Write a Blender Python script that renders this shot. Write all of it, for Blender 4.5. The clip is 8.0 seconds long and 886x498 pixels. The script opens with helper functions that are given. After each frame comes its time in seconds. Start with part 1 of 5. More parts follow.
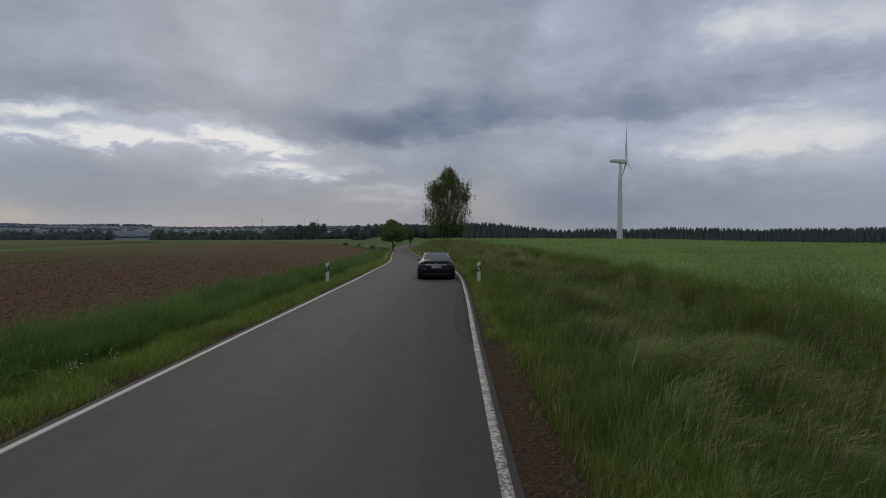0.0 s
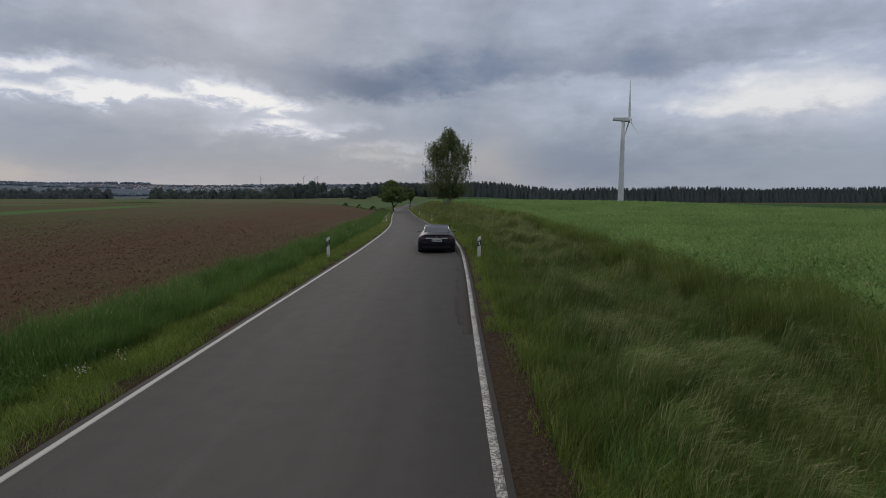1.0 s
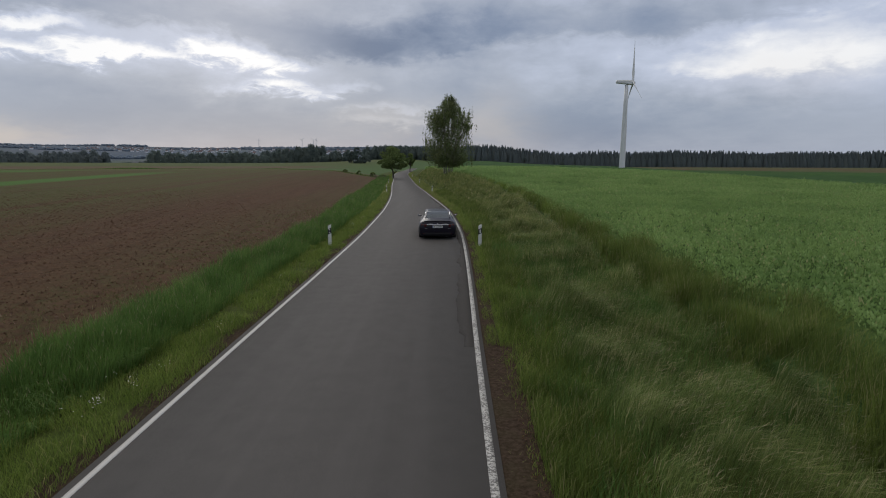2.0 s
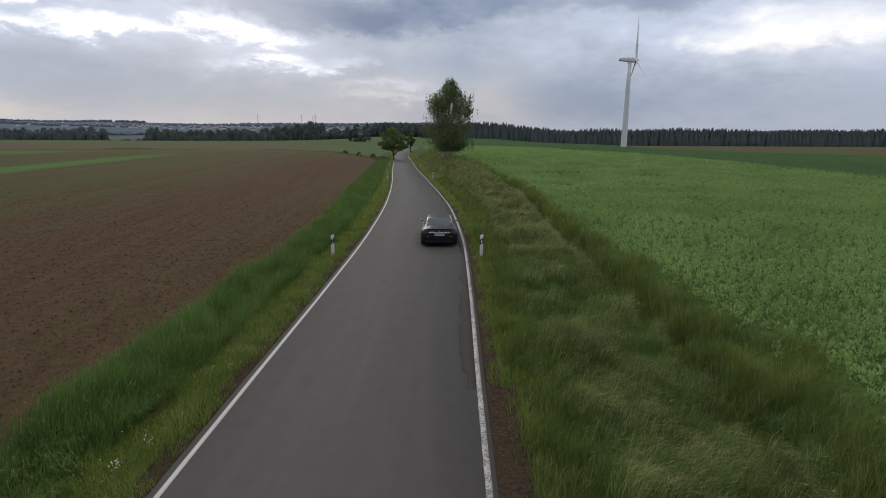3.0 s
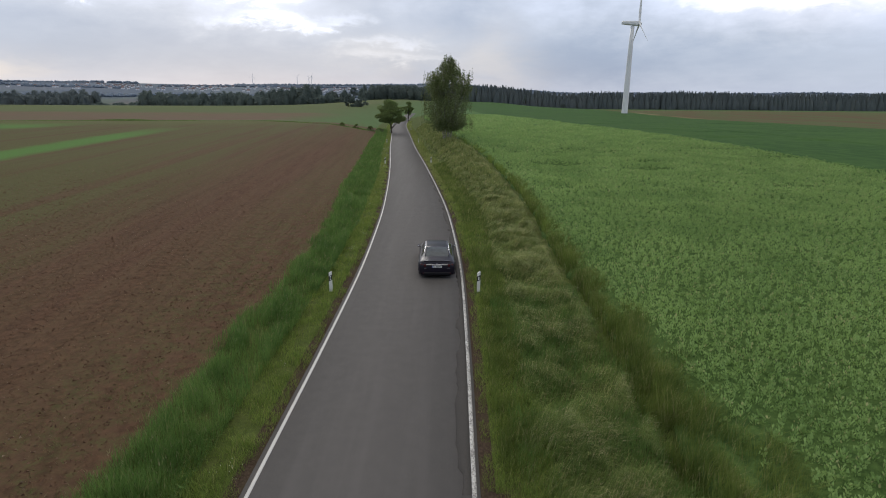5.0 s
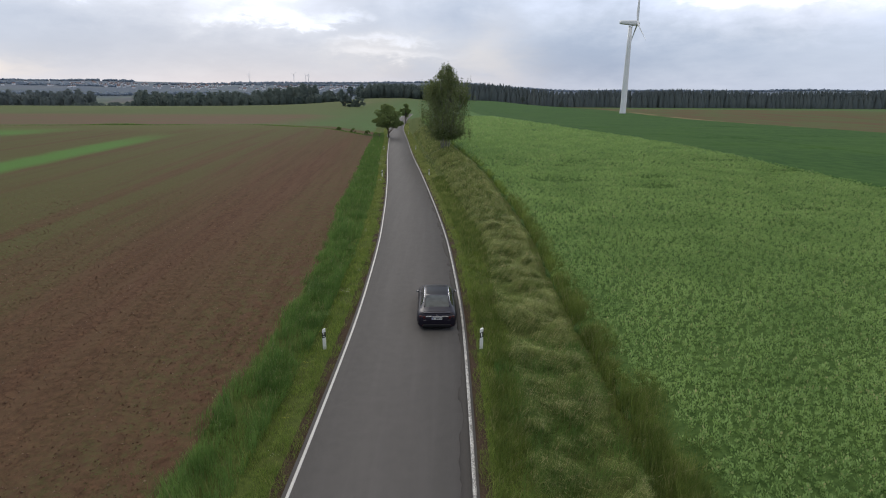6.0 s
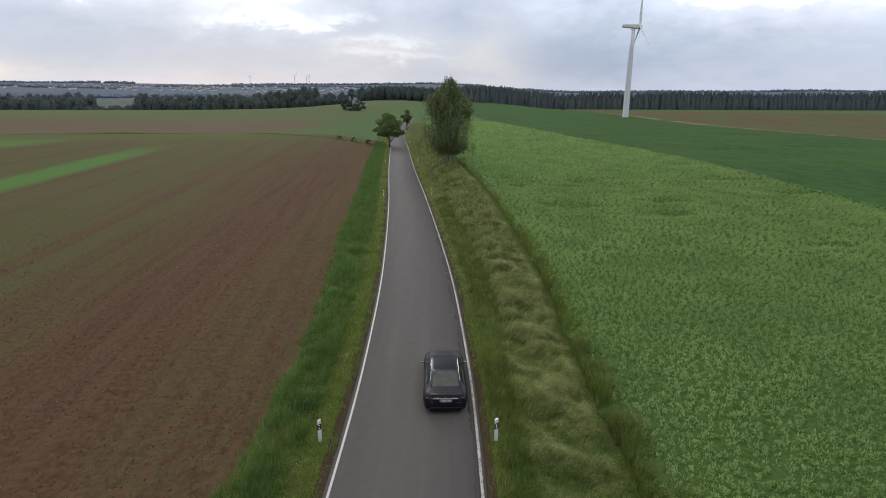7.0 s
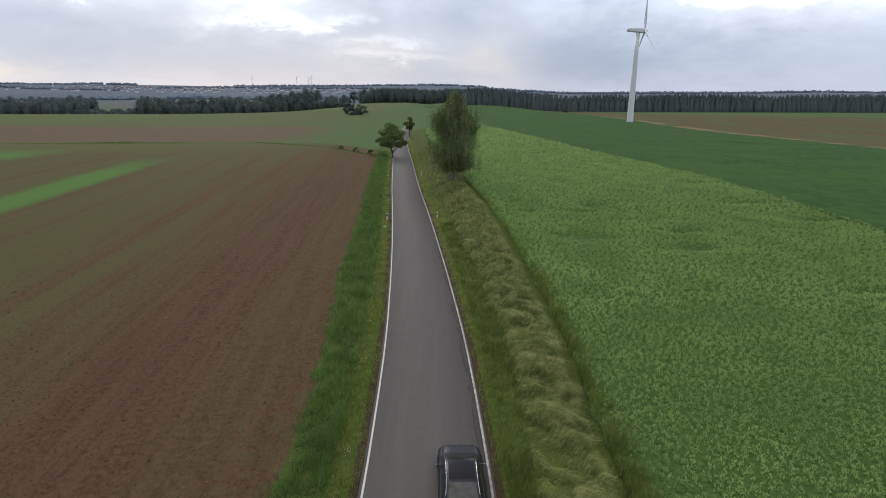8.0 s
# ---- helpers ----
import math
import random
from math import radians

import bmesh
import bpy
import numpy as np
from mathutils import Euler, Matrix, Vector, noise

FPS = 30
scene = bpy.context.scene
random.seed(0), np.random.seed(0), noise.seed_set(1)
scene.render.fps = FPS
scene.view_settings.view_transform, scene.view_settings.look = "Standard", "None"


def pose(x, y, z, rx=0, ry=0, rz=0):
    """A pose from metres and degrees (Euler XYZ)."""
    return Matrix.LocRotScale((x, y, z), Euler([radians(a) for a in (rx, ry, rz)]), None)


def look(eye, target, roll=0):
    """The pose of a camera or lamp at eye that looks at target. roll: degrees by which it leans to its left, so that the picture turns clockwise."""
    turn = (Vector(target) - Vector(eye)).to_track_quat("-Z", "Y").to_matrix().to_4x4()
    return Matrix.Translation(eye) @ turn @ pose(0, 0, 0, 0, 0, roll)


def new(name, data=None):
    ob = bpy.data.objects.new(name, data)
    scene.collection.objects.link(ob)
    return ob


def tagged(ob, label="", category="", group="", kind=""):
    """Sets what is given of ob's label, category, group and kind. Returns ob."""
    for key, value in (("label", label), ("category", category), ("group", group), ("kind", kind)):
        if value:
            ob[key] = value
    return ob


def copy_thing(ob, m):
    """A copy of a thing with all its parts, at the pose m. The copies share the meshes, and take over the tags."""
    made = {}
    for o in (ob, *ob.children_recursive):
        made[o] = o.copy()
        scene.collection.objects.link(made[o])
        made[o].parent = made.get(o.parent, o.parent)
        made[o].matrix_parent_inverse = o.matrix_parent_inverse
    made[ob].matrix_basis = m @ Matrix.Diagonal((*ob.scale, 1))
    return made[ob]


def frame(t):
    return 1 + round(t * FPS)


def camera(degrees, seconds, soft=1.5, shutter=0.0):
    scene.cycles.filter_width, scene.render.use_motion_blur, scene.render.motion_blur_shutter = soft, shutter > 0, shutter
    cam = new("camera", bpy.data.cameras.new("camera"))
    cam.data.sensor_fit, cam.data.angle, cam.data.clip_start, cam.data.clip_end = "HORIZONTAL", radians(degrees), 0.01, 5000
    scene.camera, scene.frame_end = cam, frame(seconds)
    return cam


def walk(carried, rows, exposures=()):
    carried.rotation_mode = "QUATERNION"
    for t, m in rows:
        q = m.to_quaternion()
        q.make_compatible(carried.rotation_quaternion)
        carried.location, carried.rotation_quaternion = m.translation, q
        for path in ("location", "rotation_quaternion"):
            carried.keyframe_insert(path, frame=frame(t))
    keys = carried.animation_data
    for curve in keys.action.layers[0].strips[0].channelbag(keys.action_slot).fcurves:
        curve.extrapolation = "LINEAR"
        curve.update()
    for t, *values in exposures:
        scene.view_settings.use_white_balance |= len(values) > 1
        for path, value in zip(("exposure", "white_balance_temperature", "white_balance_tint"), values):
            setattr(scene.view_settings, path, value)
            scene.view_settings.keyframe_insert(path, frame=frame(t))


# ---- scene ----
cam = camera(77.9, 8.0, soft=1.0)
METRES, EYE, TILT, LEAN, TURN = 19.6, 2.41, -1.5, 0.0, 0.0
ROWS = [
    (0.0, 0.0, 0.0, 0.0, -0.0, 0.0, -0.0),
    (0.5, -0.0006, -0.0003, 0.0167, 0.0, -1.41, -0.02),
    (1.0, -0.0007, -0.0004, 0.0385, 0.02, -4.32, -0.08),
    (1.5, -0.0013, -0.0012, 0.0641, 0.02, -6.53, -0.11),
    (3.0, -0.0075, -0.0012, 0.1794, 0.07, -10.51, -0.29),
    (3.5, -0.0078, -0.0027, 0.2206, 0.08, -11.55, -0.3),
    (4.0, -0.0063, -0.0036, 0.2665, 0.03, -12.67, -0.34),
    (4.5, -0.0053, 0.0039, 0.3096, 0.01, -13.74, -0.36),
    (6.0, -0.0125, 0.1425, 0.4676, -0.36, -14.62, -0.22),
    (6.5, -0.0196, 0.2216, 0.5252, -0.36, -14.58, -0.16),
    (7.0, -0.0298, 0.3208, 0.592, -0.28, -14.55, -0.09),
    (7.5, -0.0424, 0.4224, 0.6558, -0.15, -14.52, -0.04),
    (8.0, -0.0602, 0.5407, 0.7262, -0.09, -14.46, -0.05),
]
EXPOSURES = ((0.0, -0.30), (0.5, -0.25), (1.0, -0.15), (1.5, -0.03), (3.0, 0.29), (3.5, 0.39), (4.0, 0.48), (4.5, 0.57), (6.0, 0.73), (6.5, 0.75), (8.0, 0.74))
walk(cam, [(t, pose(0, 0, EYE, TILT, LEAN, TURN) @ pose(METRES * x, METRES * y, METRES * z, 90 + pitch, roll, yaw)) for t, x, y, z, yaw, pitch, roll in ROWS], EXPOSURES)


SEED = np.random.default_rng(7)


# ---- world, sun ----
class Nodes:
    """Short-hand for building node trees."""

    def __init__(self, tree):
        self.tree = tree
        tree.nodes.clear()

    def node(self, kind, **values):
        made = self.tree.nodes.new(kind)
        for key, value in values.items():
            setattr(made, key, value)
        return made

    def put(self, socket, value):
        if value is None:
            return
        if isinstance(value, bpy.types.NodeSocket):
            self.tree.links.new(value, socket)
        else:
            socket.default_value = value

    def math(self, op, a, b=None, c=None, clamp=False):
        n = self.node("ShaderNodeMath", operation=op, use_clamp=clamp)
        for i, v in enumerate((a, b, c)):
            self.put(n.inputs[i], v)
        return n.outputs[0]

    def mix(self, factor, a, b, blend="MIX"):
        n = self.node("ShaderNodeMix", data_type="RGBA", blend_type=blend)
        self.put(n.inputs[0], factor)
        self.put(n.inputs[6], a if isinstance(a, bpy.types.NodeSocket) else (*a, 1))
        self.put(n.inputs[7], b if isinstance(b, bpy.types.NodeSocket) else (*b, 1))
        return n.outputs[2]

    def noise(self, vector, scale, detail=4.0, rough=0.55, warp=0.0):
        n = self.node("ShaderNodeTexNoise")
        self.put(n.inputs["Vector"], vector)
        n.inputs["Scale"].default_value = scale
        n.inputs["Detail"].default_value = detail
        n.inputs["Roughness"].default_value = rough
        n.inputs["Distortion"].default_value = warp
        return n.outputs[0]

    def ramp(self, value, low, high, smooth=True):
        n = self.node("ShaderNodeMapRange", interpolation_type="SMOOTHSTEP" if smooth else "LINEAR")
        self.put(n.inputs[0], value)
        n.inputs[1].default_value, n.inputs[2].default_value = low, high
        return n.outputs[0]

    def stretch(self, vector, x, y, z):
        n = self.node("ShaderNodeMapping")
        self.put(n.inputs[0], vector)
        n.inputs[3].default_value = (x, y, z)
        return n.outputs[0]

    def split(self, vector):
        n = self.node("ShaderNodeSeparateXYZ")
        self.put(n.inputs[0], vector)
        return n.outputs

    def join(self, x, y, z):
        n = self.node("ShaderNodeCombineXYZ")
        for i, v in enumerate((x, y, z)):
            self.put(n.inputs[i], v)
        return n.outputs[0]


def build_sky():
    world = bpy.data.worlds.new("cloudy_sky")
    scene.world = world
    world.use_nodes = True
    k = Nodes(world.node_tree)
    d = k.node("ShaderNodeTexCoord").outputs["Generated"]
    x, y, z = k.split(d)
    az = k.math("ARCTAN2", x, y)
    el = k.math("ARCSINE", z)
    # clouds flatten towards the horizon
    rise = k.math("POWER", k.math("MAXIMUM", el, 0.0), 0.8)
    q = k.join(az, k.math("MULTIPLY", rise, 1.35), SLICE)
    broad = k.noise(q, 3.2, 3.0, 0.5, 0.2)
    billow = k.noise(q, 7.0, 9.0, 0.56, 0.25)
    wisps = k.noise(k.stretch(q, 0.75, 1.5, 1.0), 15.0, 8.0, 0.6, 0.3)
    wob, wob2 = k.math("SUBTRACT", billow, 0.5), k.math("SUBTRACT", wisps, 0.5)
    torn = k.math("SUBTRACT", k.noise(k.stretch(q, 0.8, 1.25, 1.0), 24.0, 9.0, 0.62, 0.6), 0.5)
    drift = k.math("SUBTRACT", k.noise(k.stretch(q, 1.0, 1.0, 1.0), 11.0, 6.0, 0.6), 0.5)
    # the cloud masses are bent out of shape before they are drawn
    waz = k.math("ADD", az, k.math("ADD", k.math("MULTIPLY", wob, 0.15), k.math("MULTIPLY", wob2, 0.10)))
    wel = k.math("ADD", el, k.math("ADD", k.math("MULTIPLY", drift, 0.06), k.math("MULTIPLY", torn, 0.03)))

    def blob(a, e, sa, se):
        p = k.math("DIVIDE", k.math("SUBTRACT", waz, radians(a)), radians(sa))
        v = k.math("DIVIDE", k.math("SUBTRACT", wel, radians(e)), radians(se))
        r = k.math("ADD", k.math("MULTIPLY", p, p), k.math("MULTIPLY", v, v))
        return k.math("POWER", 2.718, k.math("MULTIPLY", r, -1.0))

    def total(blobs, crisp, low=0.28, high=0.78):
        out = 0.0
        for weight, *where in blobs:
            mass = blob(*where)
            if crisp:
                # a torn, clear-cut outline
                mass = k.ramp(k.math("ADD", mass, k.math("MULTIPLY", k.math("MULTIPLY", torn, k.ramp(mass, 0.05, 0.5)), 1.5)), low, high)
            out = k.math("ADD", out, k.math("MULTIPLY", mass, weight))
        return out

    # the lower border of the grey cloud deck, by azimuth
    border = k.node("ShaderNodeValToRGB")
    border.color_ramp.interpolation = "B_SPLINE"
    border.color_ramp.elements.remove(border.color_ramp.elements[0])
    for n, (a, e) in enumerate(DECK):
        stop = border.color_ramp.elements[0] if n == 0 else border.color_ramp.elements.new(0.5 + a / 90.0)
        stop.position, stop.color = 0.5 + a / 90.0, (e / 20.0, e / 20.0, e / 20.0, 1)
    k.put(border.inputs[0], k.math("ADD", 0.5, k.math("DIVIDE", az, radians(90))))
    above = k.math("SUBTRACT", k.math("ADD", el, k.math("ADD", k.math("MULTIPLY", drift, 0.040), k.math("ADD", k.math("MULTIPLY", torn, 0.050), k.math("MULTIPLY", wob, 0.05)))),
                   k.math("MULTIPLY", border.outputs[0], radians(20)))
    deck = k.ramp(above, radians(-0.5), radians(0.9))
    belly = k.math("DIVIDE", k.math("SUBTRACT", above, radians(1.6)), radians(2.4))
    belly = k.math("MULTIPLY", k.math("POWER", 2.718, k.math("MULTIPLY", k.math("MULTIPLY", belly, belly), -1.0)), deck)
    streaks = k.math("SUBTRACT", k.noise(k.stretch(q, 0.55, 1.7, 1.0), 9.0, 8.0, 0.55, 0.5), 0.5)
    level = k.math("ADD", k.math("MULTIPLY", k.math("SUBTRACT", broad, 0.5), 0.40), k.math("MULTIPLY", wob, 0.46))
    level = k.math("ADD", level, k.math("ADD", k.math("MULTIPLY", wob2, 0.20), k.math("MULTIPLY", streaks, 0.12)))
    # rain veils the low sky
    level = k.math("MULTIPLY", level, k.math("ADD", 0.35, k.math("MULTIPLY", k.ramp(el, radians(3), radians(9)), 0.75)))
    level = k.math("ADD", level, k.math("SUBTRACT", total(BRIGHT, False), total(DARK, False)))
    level = k.math("SUBTRACT", level, k.math("ADD", k.math("MULTIPLY", deck, 0.10), k.math("MULTIPLY", belly, 0.13)))
    breaks = k.math("MULTIPLY", 1.9, k.math("MULTIPLY", total(GAPS, True, 0.10, 1.45), k.math("SUBTRACT", 1.0, k.math("MULTIPLY", deck, 0.75))))
    level = k.math("ADD", level, k.math("SUBTRACT", breaks, total(BANKS, False)))
    level = k.math("ADD", level, 0.60)
    ramp = k.node("ShaderNodeValToRGB")
    ramp.color_ramp.elements.remove(ramp.color_ramp.elements[0])
    stops = ((0.0, (0.100, 0.150, 0.255)), (0.25, (0.195, 0.245, 0.350)), (0.5, (0.335, 0.378, 0.470)), (0.75, (0.484, 0.534, 0.660)), (1.0, (0.87, 0.875, 0.895)))
    for i, (at, c) in enumerate(stops):
        e = ramp.color_ramp.elements[0] if i == 0 else ramp.color_ramp.elements.new(at)
        e.position, e.color = at, (*c, 1)
    k.put(ramp.inputs[0], level)
    colour = k.mix(k.math("MINIMUM", total(WARM, False), 1.0), ramp.outputs[0], (0.64, 0.56, 0.48))
    sky = k.node("ShaderNodeTexSky", sky_type="NISHITA", sun_disc=False, sun_elevation=SUN_UP, sun_rotation=SUN_TURN)
    clear = k.mix(1.0, sky.outputs[0], (0.1, 0.1, 0.1), "MULTIPLY")
    colour = k.mix(0.94, clear, colour)
    # an overcast sky grows brighter towards its top
    high = k.ramp(el, radians(26), radians(70))
    colour = k.mix(high, colour, (0.47, 0.435, 0.375))
    over = k.math("ADD", 1.0, k.math("MULTIPLY", high, 0.9))
    back = k.node("ShaderNodeBackground")
    k.put(back.inputs[0], colour)
    k.put(back.inputs[1], k.math("MULTIPLY", over, SKY))
    out = k.node("ShaderNodeOutputWorld")
    k.tree.links.new(back.outputs[0], out.inputs[0])


# cloud masses: weight, azimuth and height in degrees, and their spread
DECK = ((-45, 9.5), (-38.5, 11.0), (-31, 11.3), (-25, 11.0), (-19, 10.6), (-14.5, 8.6), (-8.5, 9.0), (-1, 9.4), (6.5, 11.0), (13.5, 11.2), (20.5, 9.9), (24, 11.0), (29, 12.0), (34, 12.4), (39, 12.6), (45, 12.8))
BRIGHT = ((0.12, 32, 13, 15, 9), (0.03, 0, 20, 60, 8), (0.14, -30, 9.2, 12, 1.8), (0.16, -17, 7.2, 7, 2.2), (0.08, -6, 4.6, 8, 1.8), (0.24, 31, 8.0, 10, 2.8), (0.06, 20, 8.5, 10, 3), (0.16, 14, 20.5, 6, 3.0), (0.20, 29, 19.0, 7, 2.6), (0.26, 38, 17, 6, 4), (0.05, 26, 16, 13, 5), (0.05, -34, 16, 12, 2.5))
DARK = ((0.06, 20, 2.5, 22, 4), (0.04, -10, 2, 20, 3), (0.09, -10, 4.5, 26, 4.0), (0.16, 0, 3.0, 70, 4.8), (0.10, 17, 3.0, 9, 2.6), (0.08, -26, 4.5, 10, 2.0), (0.05, -36, 3, 6, 2))
GAPS = ((0.34, -17.0, 8.6, 4.0, 1.3), (0.26, -21.5, 9.6, 2.6, 1.0), (0.26, -29, 9.0, 8, 0.9), (0.24, -36, 10.4, 6, 1.0), (0.20, -36, 8.4, 8, 0.8), (0.24, -16, 6.4, 6, 0.7), (0.16, -10, 6.9, 3.0, 0.8), (0.07, 28, 7.6, 7, 0.9), (0.08, 35, 8.2, 5, 1.0), (0.14, -6, 4.8, 6, 0.6), (0.12, -4, 3.4, 7, 0.6), (0.07, 30, 10.3, 6, 0.7))
BANKS = ((0.36, -6, 11.0, 7.5, 1.9), (0.12, -2, 12.0, 11, 2.6), (0.07, 20, 13.0, 6.0, 2.0), (0.05, -7, 17.5, 8.0, 2.5), (0.12, -24, 9.4, 3.5, 0.7), (0.12, 36, 10.6, 6, 1.0), (0.10, -16, 8.7, 2.4, 0.45))
WARM = ((0.42, -39, 1.6, 4, 1.6), (0.28, 5.5, 3.2, 3.5, 3.0), (0.20, -5, 3.8, 7, 1.8), (0.15, 31, 7.0, 7, 2))
SLICE = 1.7
SKY, SUN_UP, SUN_TURN = 1.0, radians(24), radians(-20)
build_sky()

lamp = bpy.data.lights.new("sun", "SUN")
lamp.energy, lamp.angle, lamp.color = 0.55, radians(25), (1.0, 0.95, 0.88)
new("sun", lamp).matrix_world = look((-60, 160, 85), (0, 0, 0))


# ---- materials ----
def material(name):
    m = bpy.data.materials.new(name)
    m.use_nodes = True
    k = Nodes(m.node_tree)
    k.surface = k.node("ShaderNodeBsdfPrincipled")
    k.out = k.node("ShaderNodeOutputMaterial")
    k.tree.links.new(k.surface.outputs[0], k.out.inputs[0])
    k.at = k.node("ShaderNodeTexCoord").outputs["Object"]
    return m, k


def bump(k, height, strength, distance):
    b = k.node("ShaderNodeBump")
    b.inputs["Strength"].default_value = strength
    b.inputs["Distance"].default_value = distance
    k.put(b.inputs["Height"], height)
    k.put(k.surface.inputs["Normal"], b.outputs[0])


def plain(name, colour, rough=0.5, metal=0.0, grain=0.12, scale=30.0, coat=0.0, gloss=0.5):
    """Paint, plastic or metal with faint dirt at two scales."""
    m, k = material(name)
    n = k.math("ADD", k.math("MULTIPLY", k.noise(k.at, scale), 0.6), k.math("MULTIPLY", k.noise(k.at, scale * 0.15, 3), 0.4))
    dark = tuple(c * (1 - grain * 2) for c in colour)
    k.put(k.surface.inputs["Base Color"], k.mix(k.ramp(n, 0.3, 0.65), dark, colour))
    k.put(k.surface.inputs["Roughness"], k.math("ADD", k.math("MULTIPLY", n, 0.12), rough - 0.06))
    k.surface.inputs["Metallic"].default_value = metal
    k.surface.inputs["Coat Weight"].default_value = coat
    k.surface.inputs["Specular IOR Level"].default_value = gloss
    k.surface.inputs["Coat Roughness"].default_value = 0.05
    return m


def leafy(name, low, high, dry, dry_share=0.15, patch=0.35, see_through=0.3):
    """Grass and leaves: each blade its own tone, with larger patches."""
    m, k = material(name)
    own = k.node("ShaderNodeNewGeometry").outputs["Random Per Island"]
    p = k.noise(k.at, patch, 4)
    tone = k.math("ADD", k.math("MULTIPLY", own, 0.55), k.math("MULTIPLY", k.ramp(p, 0.3, 0.7), 0.45))
    c = k.mix(tone, low, high)
    dryness = k.math("MULTIPLY", k.math("GREATER_THAN", k.math("FRACT", k.math("MULTIPLY", own, 17.3)), 1 - dry_share), k.ramp(k.noise(k.at, patch * 2.3, 3), 0.35, 0.6))
    c = k.mix(dryness, c, dry)
    k.put(k.surface.inputs["Base Color"], c)
    k.surface.inputs["Roughness"].default_value = 0.6
    k.surface.inputs["Specular IOR Level"].default_value = 0.12
    t = k.node("ShaderNodeBsdfTranslucent")
    k.put(t.inputs[0], c)
    mixer = k.node("ShaderNodeMixShader")
    mixer.inputs[0].default_value = see_through
    k.tree.links.new(k.surface.outputs[0], mixer.inputs[1])
    k.tree.links.new(t.outputs[0], mixer.inputs[2])
    k.tree.links.new(mixer.outputs[0], k.out.inputs[0])
    return m


def mottled(name, a, b, c, scale, rough=0.9, bump_size=0.0, share=0.5, sx=1.0, sy=1.0):
    """Ground-like surface of three tones at two scales."""
    m, k = material(name)
    at = k.stretch(k.at, sx, sy, 1.0)
    n1, n2 = k.noise(at, scale, 6, 0.62), k.noise(k.at, scale * 0.08, 4)
    col = k.mix(k.ramp(n1, 0.32, 0.68), a, b)
    col = k.mix(k.math("MULTIPLY", k.ramp(n2, 0.4, 0.7), share), col, c)
    k.put(k.surface.inputs["Base Color"], col)
    k.surface.inputs["Roughness"].default_value = rough
    k.surface.inputs["Specular IOR Level"].default_value = 0.04
    if bump_size:
        bump(k, n1, 0.9, bump_size)
    return m


def asphalt_material():
    m, k = material("asphalt")
    x, y, z = k.split(k.at)
    fine, mid = k.noise(k.at, 90, 3, 0.7), k.noise(k.at, 2.2, 5, 0.6)
    long = k.noise(k.stretch(k.at, 1.6, 0.05, 1), 1.0, 4)
    c = k.mix(k.ramp(fine, 0.25, 0.75), (0.068, 0.064, 0.062), (0.112, 0.105, 0.102))
    c = k.mix(k.math("MULTIPLY", k.ramp(mid, 0.35, 0.7), 0.35), c, (0.078, 0.074, 0.073))
    c = k.mix(k.math("MULTIPLY", k.ramp(long, 0.45, 0.7), 0.4), c, (0.112, 0.105, 0.103))
    k.put(k.surface.inputs["Base Color"], c)
    k.put(k.surface.inputs["Roughness"], k.math("ADD", 0.72, k.math("MULTIPLY", mid, 0.2)))
    k.surface.inputs["Specular IOR Level"].default_value = 0.16
    bump(k, fine, 0.35, 0.004)
    return m


def line_material(name, wear):
    m, k = material(name)
    n = k.math("ADD", k.math("MULTIPLY", k.noise(k.at, 26, 4, 0.75), 0.75), k.math("MULTIPLY", k.noise(k.at, 3, 3, 0.6), 0.25))
    c = k.mix(k.ramp(n, wear - 0.03, wear + 0.03), (0.10, 0.096, 0.092), (0.56, 0.55, 0.53))
    c = k.mix(k.math("MULTIPLY", k.noise(k.at, 1.2), 0.45), c, (0.26, 0.25, 0.235))
    k.put(k.surface.inputs["Base Color"], c)
    k.surface.inputs["Roughness"].default_value = 0.7
    return m


